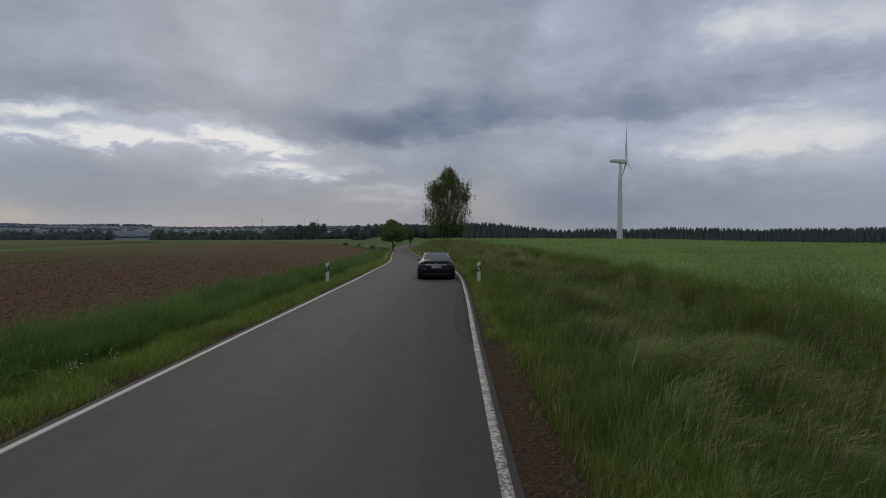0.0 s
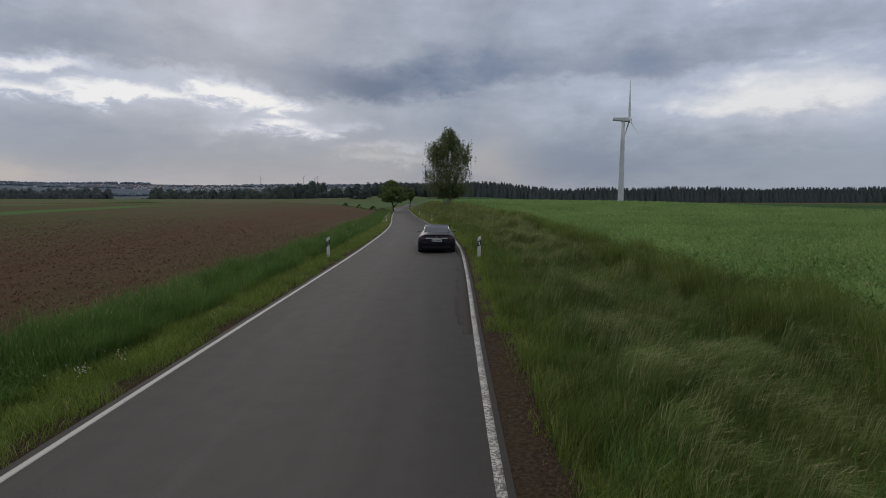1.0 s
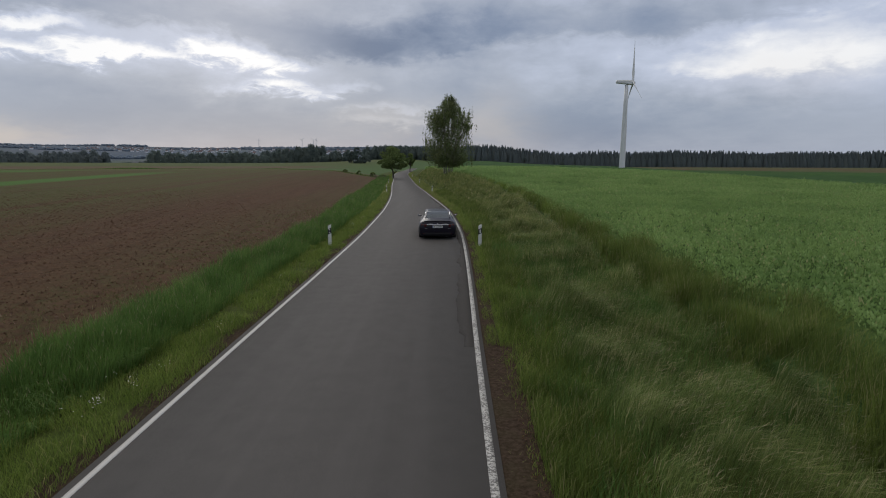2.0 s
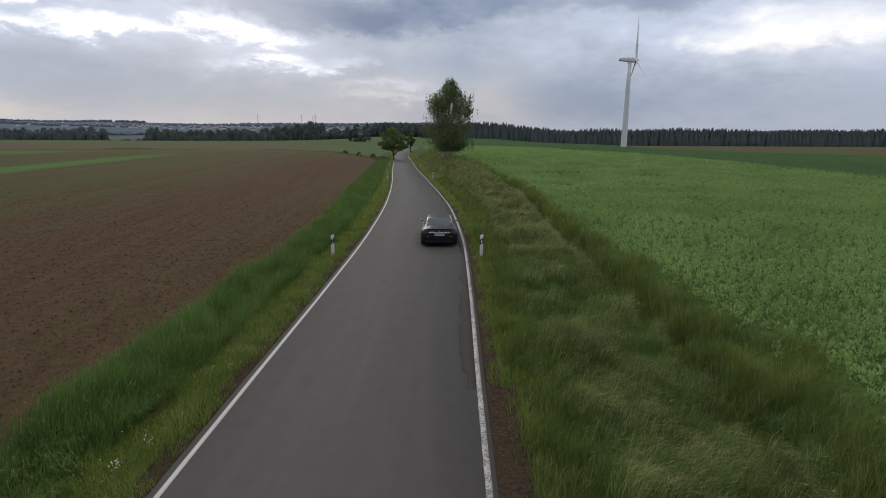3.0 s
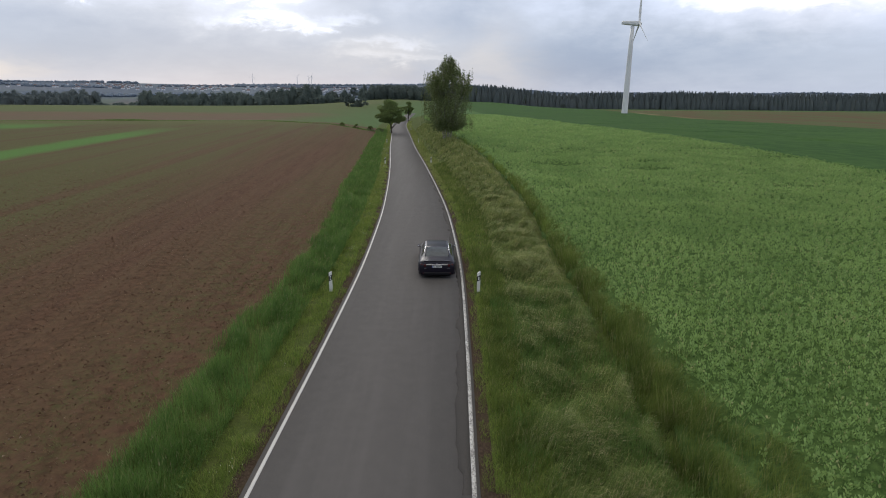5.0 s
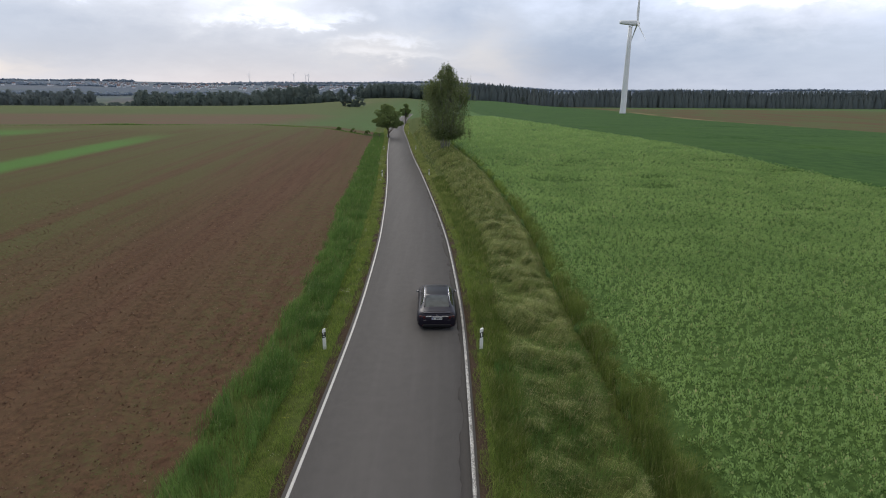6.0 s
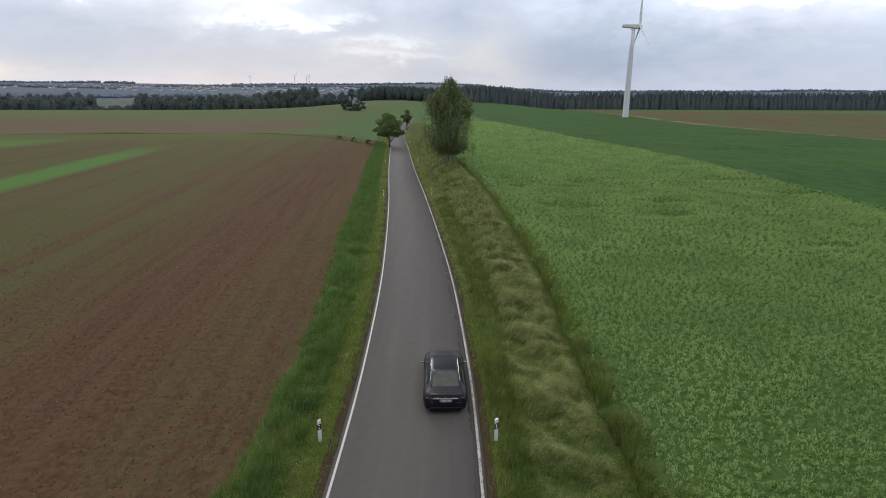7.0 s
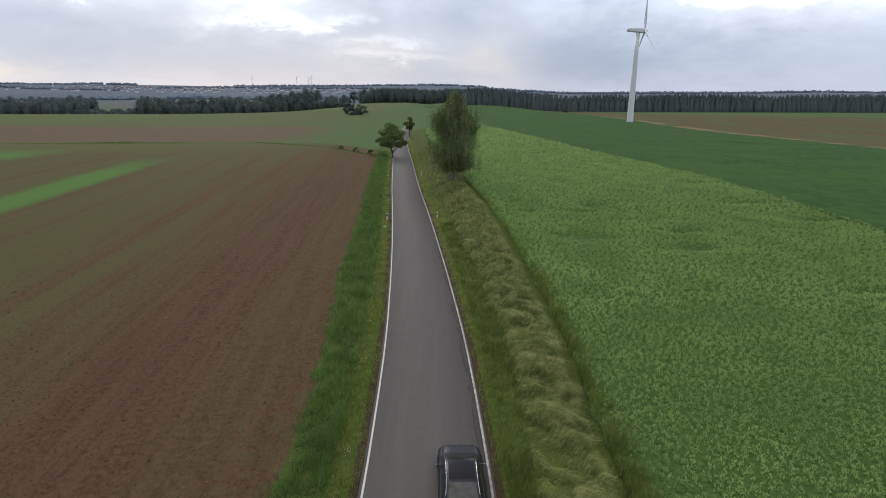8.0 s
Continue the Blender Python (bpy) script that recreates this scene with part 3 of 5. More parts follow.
# ---- crops ----
def stand(name, edge, far_edge, y, fine, mat, height, label):
    """A field of standing cereal: its upper surface and its cut side."""
    s = np.concatenate([[0, 0], fine])
    a, b = edge(y)[:, None], far_edge(y)[:, None]
    xs = a + (b - a) * s[None, :] if fine[-1] <= 1.0 else np.minimum(a + s[None, :], b)
    yy = np.repeat(y[:, None], xs.shape[1], 1)
    xs = xs + 0.22 * lumps(yy, xs * 0, 0.8, 1.1) * (xs < b - 0.01)
    zz = land(xs, yy)
    top = height(xs, yy)
    top[:, 0] = -0.05
    top[:, 1] *= 0.8
    return tagged(new(name, sheet(name, xs, yy, zz + top, mat)), label, "crop", kind="stuff")


DENTS = ((14.7, 69.8, 2.9, 2.4), (19.4, 87, 2.4, 1.4), (17.8, 83, 2.0, 0.9), (26.8, 72.4, 2.6, 1.0), (25.2, 65.3, 2.8, 1.2), (43, 89, 3.6, 1.0), (25, 159, 3.0, 3.0), (27, 125.6, 2.6, 1.2), (43, 107, 4.0, 1.4), (33, 52, 2.2, 0.7), (45.7, 78, 3.0, 0.9), (10.5, 83, 1.3, 1.0))


def margin(y):
    """Where the crop proper begins, past a belt of rank grass."""
    return crop_edge(y) + 1.1 * smooth(27, 12, y)


def crop_height(x, y):
    h = 0.46 + 0.30 * smooth(80, 118, y) + 0.05 * lumps(x, y, 0.8, 0.2) + 0.07 * lumps(x, y, 3.6, 1.9)
    h = h * (0.35 + 0.65 * smooth(-0.2, 0.7, x - margin(y)))
    for dx, dy, wx, wy in DENTS:
        h = h - 0.50 * np.exp(-((x - dx) / wx) ** 2 - ((y - dy) / wy) ** 2) * (1 + 0.6 * lumps(x, y, 0.9, 3.0))
    return h


FLATTENED = ((62, 118, 7, 1.6), (75, 112, 5, 1.2), (70, 140, 8, 2.0), (96, 150, 9, 2.0), (58, 150, 5, 1.4), (52, 190, 6, 2.5), (84, 190, 8, 2.5), (110, 210, 10, 3.0))


def dark_height(x, y):
    """The darker cereal, laid flat in places and crossed by a tramline."""
    h = 0.7 + 0.05 * lumps(x, y, 3.0) + 0.05 * lumps(x, y * 2.5, 9.0, 0.4)
    for dx, dy, wx, wy in FLATTENED:
        h = h - 0.5 * np.exp(-((x - dx) / wx) ** 2 - ((y - dy) / wy) ** 2) * (1 + 0.7 * lumps(x, y, 2.0, 1.0))
    return h - 0.3 * np.exp(-((x - 78 + 0.10 * (y - 100)) / 0.8) ** 2)


cx = steps((0.15, 45, 0.5), (45, 60, 1.5))
stand("cereal_field", crop_edge, lambda v: dark_edge(v) + 0.2, steps((-12, 100, 0.5)), cx, M_CANOPY_SHADED, crop_height, "light green field of young cereal")
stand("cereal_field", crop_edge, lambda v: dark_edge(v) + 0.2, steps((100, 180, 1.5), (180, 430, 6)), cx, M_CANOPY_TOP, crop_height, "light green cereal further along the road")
stand("cereal_field", lambda v: dark_edge(v) + 0.2, straw_edge, steps((-12, 240, 2), (240, 900, 8)), np.linspace(0.005, 1, 90), M_CANOPY_FAR, dark_height, "dark green field of cereal beyond the lighter one")


# ---- grass ----
def blades(name, x, y, height, width, lean_x, lean_y, mat, label, category, base=None, bend=0.5, two=True):
    """Many single blades, each a bent tapering strip."""
    n = len(x)
    z = (land(x, y) if base is None else base) - 0.02
    turn = SEED.uniform(0, 2 * math.pi, n)
    wx, wy = np.cos(turn) * width / 2, np.sin(turn) * width / 2
    root = np.stack([x, y, z], 1)
    half = np.stack([wx, wy, 0 * wx], 1)
    lean = np.stack([lean_x, lean_y, 0 * lean_x], 1) * height[:, None]
    up = np.stack([0 * x, 0 * x, height], 1)
    flop = np.hypot(lean_x, lean_y)[:, None]
    mid = root + up * 0.55 * (1 - 0.25 * flop) + lean * (0.5 - bend * 0.35)
    tip = root + up * np.maximum(0.2, 1 - 0.55 * flop) + lean
    if two:
        verts = np.stack([root - half, root + half, mid + half * 0.8, mid - half * 0.8, tip], 1).reshape(-1, 3)
        i = np.arange(n)[:, None] * 5
        faces = np.concatenate([i + [0, 1, 2], i + [0, 2, 3], i + [3, 2, 4]], 1).reshape(-1, 3)
    else:
        verts = np.stack([root - half, root + half, tip], 1).reshape(-1, 3)
        faces = np.arange(n)[:, None] * 3 + [0, 1, 2]
    return tagged(new(name, np_mesh(name, verts, faces, mat)), label, category, kind="stuff")


def scatter(y0, y1, per_metre, left, right):
    """Random places between two lines along the road; per_metre for each metre of way."""
    y = np.concatenate([SEED.uniform(a, a + 1, int(per_metre(a + 0.5))) for a in np.arange(y0, y1)])
    a, b = left(y), right(y)
    return a + (b - a) * SEED.uniform(0, 1, len(y)), y


def thin(y):
    """Blades get fewer and broader away from where the camera starts."""
    return 1.0 / (1 + (np.maximum(y - 6, 0) / 26) ** 1.35)


# short turf beside the asphalt, both sides
for lo, hi in ((-4.7, -2.93), (3.0, 4.9)):
    gx, gy = scatter(-2, 270, lambda v: 1250 * thin(v), lambda v: road_x(v) + lo, lambda v: road_x(v) + hi)
    u = gx - road_x(gy)
    edge = smooth(2.72, np.where(gy < 12, 4.2, 2.95) if hi > 0 else 3.05, np.abs(u) + 0.30 * lumps(gx, gy, 0.8, 0.4))
    clump = np.clip(0.75 + 0.55 * lumps(gx, gy, 0.45, 0.9), 0.2, 1)
    keep = SEED.uniform(0, 1, len(gx)) < (0.08 + edge * 1.2) * clump
    gx, gy, edge, clump = gx[keep], gy[keep], edge[keep], clump[keep]
    h = (0.06 + 0.26 * edge * clump) * SEED.uniform(0.6, 1.4, len(gx))
    a = SEED.uniform(0, 6.28, len(gx))
    pale = SEED.uniform(0, 1, len(gx)) < smooth(34, 75, gy) * (0.9 if hi > 0 else 0.5)
    for chosen, mat, word in ((~pale, M_GRASS, "short green grass beside the road"), (pale, M_DRY_TURF, "short paling grass beside the road")):
        q = gy[chosen]
        blades("verge_grass", gx[chosen], q, h[chosen], 0.0085 / thin(q) ** 0.75, 0.45 * np.cos(a[chosen]), 0.45 * np.sin(a[chosen]), mat, word, "grass")


# tall grass on the field side
def rim(v):
    """How far the grass reaches towards the ploughed field."""
    return road_x(v) - 6.5 - 1.3 * smooth(31, 70, v)


gx, gy = scatter(-2, 200, lambda v: 2100 * thin(v), lambda v: rim(v) - 0.5, lambda v: road_x(v) - 4.35)
feather = smooth(-0.5, 0.5, gx - rim(gy) + 0.35 * lumps(gx, gy, 0.9, 0.8))
clump = 0.62 + 0.5 * lumps(gx, gy, 0.8, 2.0) + 0.4 * lumps(gx, gy, 0.4, 4.0)
keep = SEED.uniform(0, 1, len(gx)) < feather * np.clip(clump, 0.12, 1)
gx, gy, feather, clump = gx[keep], gy[keep], feather[keep], clump[keep]
h = (0.52 + 0.30 * np.clip(clump, 0, 1.2) + 0.14 * lumps(gx, gy, 1.3, 0.5)) * SEED.uniform(0.6, 1.25, len(gx)) * (0.5 + 0.5 * feather)
a = SEED.uniform(0, 6.28, len(gx))
sway = 0.35 * lumps(gx, gy, 1.1, 5.0)
blades("tall_grass", gx, gy, h, 0.011 / thin(gy) ** 0.72, 0.26 * np.cos(a) + 0.22 + sway, 0.26 * np.sin(a) - 0.15 - sway, M_TALL, "tall dark green grass along the ploughed field", "grass")
pick = SEED.uniform(0, 1, len(gx)) < 0.05
sx, sy, sh = gx[pick], gy[pick], h[pick]
a = SEED.uniform(0, 6.28, len(sx))
blades("grass_heads", sx, sy, np.full(len(sx), 0.14), 0.012 / thin(sy) ** 0.7, 0.4 * np.cos(a), 0.4 * np.sin(a), M_HEADS, "pale seed heads over the tall grass", "grass", base=land(sx, sy) + sh * 0.92, two=False)


# wind-laid grass between road and crop, combed into overlapping swathes
def laid_from(v):
    return road_x(v) + 4.3 + 0.9 * smooth(28, 46, v)


gx, gy = scatter(-3, 190, lambda v: 4300 * thin(v), lambda v: laid_from(v) - 0.2, lambda v: crop_edge(v) - 0.55)
across = (gx - laid_from(gy)) / np.maximum(crop_edge(gy) - 0.7 - laid_from(gy), 0.5)
swirl = lumps(gx, gy, 3.0, 2.4)
direction = -0.78 + 0.75 * swirl + 0.35 * lumps(gx, gy, 0.8, 6.0)
ahead, aside = gx * math.cos(0.78) - gy * math.sin(0.78), gx * math.sin(0.78) + gy * math.cos(0.78)
strands = 0.8 * lumps(ahead * 0.22, aside, 0.36, 0.9) + 0.5 * lumps(ahead * 0.3, aside, 0.16, 2.9)
reach = (ahead + 1.1 * lumps(gx, gy, 1.7, 3.3) + 0.35 * strands) / 1.55
fall = reach - np.floor(reach)
swathe = (1 - fall) ** 1.2 * np.clip(0.75 + 0.6 * lumps(gx, gy, 1.4, 5.5), 0.15, 1.3)
body = smooth(-0.06, 0.14, across) * (1 - smooth(0.86, 1.0, across))
rill = np.exp(-((across - 0.02 - 0.05 * lumps(gx, gy, 1.5, 0.3)) / 0.05) ** 2)
keep = SEED.uniform(0, 1, len(gx)) < np.clip(0.26 + 0.6 * swathe + 0.6 * strands - 0.7 * rill, 0.03, 1)
gx, gy, across, swathe, strands, body, rill, direction = (v[keep] for v in (gx, gy, across, swathe, strands, body, rill, direction))
rise = (0.02 + 0.52 * swathe + 0.24 * strands) * body
h = np.clip(0.62 + 0.25 * swathe + 0.12 * strands, 0.3, 1.3) * SEED.uniform(0.6, 1.3, len(gx)) * (0.55 + 0.45 * body) * (1 - 0.5 * np.clip(rill, 0, 1))
loose = smooth(34, 14, gy)
h = h * (1 - 0.30 * loose)
direction = direction + SEED.normal(0, 1, len(gx)) * (0.16 + 0.38 * loose)
strength = np.clip((0.25 + 0.80 * body) * (1 - 0.30 * loose) + SEED.normal(0, 0.18, len(gx)), 0.1, 1.35)
root = land(gx, gy) + np.maximum(rise, 0)
lx, ly = strength * np.cos(direction), strength * np.sin(direction)
# drier further along the road
dry = SEED.uniform(0, 1, len(gx)) < smooth(10, 38, gy + 6 * lumps(gx, gy, 2.0, 1.7)) * (0.35 + 0.65 * np.clip(swathe, 0, 1))
for part_of, mat, word in ((~dry, M_LAID, "tall green grass laid over by wind"), (dry, M_LAID_DRY, "drying pale-headed grass laid over by wind")):
    q = gy[part_of]
    blades("laid_grass", gx[part_of], q, h[part_of], 0.0062 / thin(q) ** 0.95, lx[part_of], ly[part_of], mat, word, "grass", base=root[part_of], bend=0.9)

# pale seed heads on the laid grass
pick = SEED.uniform(0, 1, len(gx)) < np.where(strands > 0.1, 0.13, 0.03)
tip = h * np.maximum(0.2, 1 - 0.55 * strength)
blades("grass_heads", (gx + lx * h * 0.9)[pick], (gy + ly * h * 0.9)[pick], np.full(int(pick.sum()), 0.11), 0.012 / thin(gy[pick]) ** 0.75, lx[pick] * 1.2, ly[pick] * 1.2, M_HEADS, "pale seed heads of tall grass", "grass", base=(root + tip * 0.93)[pick], two=False)


# greener upright grass on both sides of the laid strip
def upright(y0, y1, n, left, right, tall, mat, seed):
    tx, ty = scatter(y0, y1, lambda v: n * thin(v), left, right)
    clump = 0.6 + 0.7 * lumps(tx, ty, 0.7, seed) + 0.35 * lumps(tx, ty, 0.3, seed + 2)
    keep = SEED.uniform(0, 1, len(tx)) < np.clip(clump, 0.08, 1)
    tx, ty, clump = tx[keep], ty[keep], clump[keep]
    ta = SEED.uniform(0, 6.28, len(tx))
    th = tall * (0.7 + 0.4 * np.clip(clump, 0, 1.2)) * SEED.uniform(0.55, 1.2, len(tx))
    blades("tall_grass", tx, ty, th, 0.010 / thin(ty) ** 0.72, 0.32 * np.cos(ta) + 0.12, 0.32 * np.sin(ta) - 0.1, mat, "dark green grass standing upright beside the laid strip", "grass")


upright(-3, 85, 1500, lambda v: road_x(v) + 3.5 + 0.3 * smooth(28, 46, v), lambda v: laid_from(v) + 0.35, 0.55, M_MARGIN, 0.4)
upright(-3, 26, 1600, lambda v: road_x(v) + 3.9, lambda v: crop_edge(v) - 0.3, 0.62, M_TALL, 5.1)
upright(-3, 30, 1500, lambda v: crop_edge(v) - 0.15 - 0.5 * smooth(24, 10, v), lambda v: crop_edge(v) + 0.5, 0.80, M_MARGIN, 1.4)
upright(-3, 60, 1500, lambda v: crop_edge(v) - 0.05, lambda v: margin(v) + 0.9, 0.95, M_MARGIN, 3.4)
upright(28, 140, 500, lambda v: crop_edge(v) - 0.05, lambda v: crop_edge(v) + 0.55, 0.85, M_GRASS, 2.4)


# cereal plants in tufts: upright leaves that spread outwards
def cereal(y0, y1, gap, count, leaf):
    gy, off = (v.ravel() for v in np.broadcast_arrays(np.arange(y0, y1, gap * 0.85)[:, None], np.arange(0, 75, gap)[None, :]))
    gy, off = gy + SEED.normal(0, gap * 0.27, gy.size), off + SEED.normal(0, gap * 0.27, gy.size)
    gx = crop_edge(gy) + 0.15 + np.abs(off)
    keep = (gx < np.minimum(crop_edge(gy) + 8 + 0.85 * np.maximum(gy, 0), dark_edge(gy) + 1)) & (SEED.uniform(0, 1, gx.size) < 0.94)
    keep &= SEED.uniform(0, 1, gx.size) < 0.2 * (gx > margin(gy)) + smooth(0.0, 1.0, gx - margin(gy) + 0.7 * lumps(gx, gy, 0.9, 5.0))
    gx, gy = gx[keep], gy[keep]
    dent = np.clip((crop_height(gx, gy) - 0.10) / 0.3, 0.15, 1)
    grow = np.clip(1 + 0.20 * SEED.normal(size=len(gx)) + 0.16 * lumps(gx, gy, 1.6, 4.0), 0.5, 1.6) * dent
    n = len(gx)
    shape = (n, count)
    a, r = SEED.uniform(0, 6.28, shape), np.sqrt(SEED.uniform(0, 1, shape))
    up = SEED.uniform(0, 1, shape)
    foot = r * gap * 0.40 * np.sqrt(np.clip(1.1 - up, 0.08, 1))
    x, y = gx[:, None] + foot * np.cos(a), gy[:, None] + foot * np.sin(a)
    z = (land(gx, gy) + crop_height(gx, gy) - 0.14)[:, None] + 0.34 * up * grow[:, None]
    tall = leaf * SEED.uniform(0.6, 1.3, shape)
    spread = (0.15 + 0.55 * SEED.uniform(0, 1, shape)) * tall
    tip = np.stack([x + spread * np.cos(a), y + spread * np.sin(a), z + tall], -1)
    turn = SEED.uniform(0, 6.28, shape)
    half = np.stack([np.cos(turn), np.sin(turn), 0.5 * np.sin(3 * turn)], -1) * (leaf * 0.30 * SEED.uniform(0.7, 1.3, shape))[..., None]
    low = np.stack([x, y, z], -1)
    mid = low * 0.5 + tip * 0.5
    verts = np.stack([low, mid + half, tip, mid - half], 2).reshape(-1, 4, 3)
    # some of the nearest tufts take the dimmed copy of the crop colour
    dark = np.repeat(SEED.uniform(0, 1, n) > 0.35 + smooth(-6, 12, gy + 4 * lumps(gx, gy, 3.0, 2.2)), count)
    for chosen, mat, word in ((dark, M_CROP_DIMMED, "bushy cereal plants in dense tufts, colour dimmed for the foreground"), (~dark, M_CROP, "bushy green cereal plants in dense tufts")):
        if chosen.any():
            tagged(new("cereal_plants", np_mesh("cereal_plants", verts[chosen].reshape(-1, 3), np.arange(int(chosen.sum()) * 4).reshape(-1, 4), mat)), word, "crop", kind="stuff")


cereal(-2, 22, 0.29, 24, 0.098)
cereal(22, 48, 0.36, 24, 0.106)
cereal(48, 82, 0.46, 16, 0.150)
cereal(82, 124, 0.60, 11, 0.200)
cereal(124, 180, 0.85, 8, 0.30)
cereal(180, 300, 1.6, 6, 0.60)

# rubble on the bare strip beside the worn line
def stones(name, gx, gy, size, mat, label, category):
    n = len(gx)
    corner = np.array([(1, 0, -0.2), (-0.5, 0.87, -0.2), (-0.5, -0.87, -0.2), (0.1, 0.1, 0.75)])
    verts = np.stack([gx, gy, land(gx, gy)], 1)[:, None, :] + (corner[None] + SEED.normal(0, 0.28, (n, 4, 3))) * size[:, None, None]
    faces = np.arange(n)[:, None, None] * 4 + np.array([(0, 1, 3), (1, 2, 3), (2, 0, 3)])[None]
    return tagged(new(name, np_mesh(name, verts.reshape(-1, 3), faces.reshape(-1, 3), mat)), label, category, kind="stuff")


gx, gy = scatter(0, 13, lambda v: 380, lambda v: road_x(v) + 2.95, lambda v: road_x(v) + 3.95)
stones("rubble", gx, gy, SEED.uniform(0.006, 0.022, len(gx)), M_CLOD, "loose brown rubble beside the road", "rubble")

# weeds and clods on the ploughed field
gx, gy = scatter(2, 75, lambda v: 700, lambda v: road_x(v) - 9 - 0.85 * np.maximum(v, 6), lambda v: road_x(v) - 6.6)
edge = smooth(-12, -7, gx - road_x(gy)) * smooth(75, 40, gy)
band = lumps(gx + 0.09 * gy, 0.05 * gy, 3.5, 0.6)
keep = SEED.uniform(0, 1, len(gx)) < 0.08 + 0.55 * edge * smooth(-0.5, 0.4, lumps(gx, gy, 1.6, 3.1)) + 0.22 * smooth(0.0, 0.6, band) + 0.35 * smooth(0.3, 0.8, lumps(gx, gy, 2.5, 0.2)) + 0.30 * smooth(-17, -30, gx - road_x(gy))
gx, gy, edge = gx[keep], gy[keep], edge[keep]
count = 4
px, py = np.repeat(gx, count) + SEED.normal(0, 0.06, len(gx) * count), np.repeat(gy, count) + SEED.normal(0, 0.06, len(gx) * count)
a = SEED.uniform(0, 6.28, len(px))
blades("field_weeds", px, py, (0.05 + 0.10 * np.repeat(edge, count)) * SEED.uniform(0.5, 1.5, len(px)), 0.014 * (1 + py / 40) * (1 + 1.3 * smooth(-17, -30, px - road_x(py))), 0.6 * np.cos(a), 0.6 * np.sin(a), M_WEED, "sparse green weeds on bare soil", "weeds", two=False)

gx, gy = scatter(2, 75, lambda v: 420 * float(smooth(75, 25, v)), lambda v: road_x(v) - 9 - 0.8 * np.maximum(v, 6), lambda v: road_x(v) - 7.2)
stones("soil_clods", gx, gy, SEED.uniform(0.015, 0.045, len(gx)) * (1 + gy / 60), M_CLOD, "loose reddish brown soil clods", "soil")


# ---- building helpers ----
def part(name, bm, mat, parent=None, label="", smooth_shade=True):
    me = bpy.data.meshes.new(name)
    bm.normal_update()
    bm.to_mesh(me)
    bm.free()
    me.materials.append(mat)
    for p in me.polygons:
        p.use_smooth = smooth_shade
    ob = new(name, me)
    ob.parent = parent
    if label:
        ob["label"] = label
    return ob


def thing(name, place, label, category, group="", turn=0.0):
    ob = new(name)
    ob.empty_display_size = 0.2
    ob.matrix_world = pose(*place, 0, 0, turn)
    return tagged(ob, label, category, group)


def block(bm, x0, x1, y0, y1, z0, z1, bevel=0.0):
    made = bmesh.ops.create_cube(bm, size=1.0)
    for v in made["verts"]:
        v.co = Vector((x0 + (v.co.x + 0.5) * (x1 - x0), y0 + (v.co.y + 0.5) * (y1 - y0), z0 + (v.co.z + 0.5) * (z1 - z0)))
    if bevel:
        edges = list({e for v in made["verts"] for e in v.link_edges})
        bmesh.ops.bevel(bm, geom=edges, offset=bevel, segments=2, affect="EDGES", profile=0.7)
    return bm


def box(*a, **b):
    return block(bmesh.new(), *a, **b)


def tube(bm, points, radii, sides=8):
    """A tapering tube through points."""
    rings = []
    points = [Vector(p) for p in points]
    for i, (p, r) in enumerate(zip(points, radii)):
        way = (points[min(i + 1, len(points) - 1)] - points[max(i - 1, 0)]).normalized()
        turn = way.to_track_quat("Z", "Y")
        rings.append([bm.verts.new(p + turn @ Vector((r * math.cos(j * 2 * math.pi / sides), r * math.sin(j * 2 * math.pi / sides), 0))) for j in range(sides)])
    for a, b in zip(rings, rings[1:]):
        for j in range(sides):
            bm.faces.new((a[j], a[(j + 1) % sides], b[(j + 1) % sides], b[j]))
    bm.faces.new(rings[0][::-1])
    bm.faces.new(rings[-1])
    return bm


# ---- road posts ----
def road_post(place, turn, kind):
    x, y = place
    p = thing("road_post", (x, y, float(land(x, y)) - 0.01), "white plastic roadside post, black band, " + ("two round reflectors" if kind == "round" else "one upright reflector"), "marker post", "marker posts along the road", turn)
    bm = bmesh.new()
    # rounded triangular section, its top cut on a slant
    outline = [(-0.075, -0.045), (0.075, -0.045), (0.082, -0.025), (0.04, 0.075), (-0.04, 0.075), (-0.082, -0.025)]
    low = [bm.verts.new((a, b, -0.05)) for a, b in outline]
    high = [bm.verts.new((a * 0.95, b * 0.95, 0.98 + 0.5 * (a + 0.06))) for a, b in outline]
    for i in range(6):
        bm.faces.new((low[i], low[(i + 1) % 6], high[(i + 1) % 6], high[i]))
    bm.faces.new(high)
    part("shaft", bm, M_WHITE, p, smooth_shade=False)
    bm = bmesh.new()
    low = [bm.verts.new((a * 1.02, b * 1.05 - 0.0006, 0.56 + 0.5 * (a + 0.06))) for a, b in outline]
    high = [bm.verts.new((a * 1.015, b * 1.04 - 0.0006, 0.82 + 0.5 * (a + 0.06))) for a, b in outline]
    for i in range(6):
        bm.faces.new((low[i], low[(i + 1) % 6], high[(i + 1) % 6], high[i]))
    part("band", bm, M_BLACK, p, "black slanted band", False)
    if kind == "round":
        for z in (0.665, 0.785):
            bm = bmesh.new()
            bmesh.ops.create_cone(bm, cap_ends=True, segments=14, radius1=0.030, radius2=0.028, depth=0.012, matrix=pose(0.0, -0.052, z, 90))
            part("reflector", bm, M_REFLECT, p, "round pale reflector", False)
    else:
        part("reflector", box(-0.026, 0.026, -0.056, -0.044, 0.64, 0.80, bevel=0.004), M_REFLECT, p, "upright pale reflector", False)


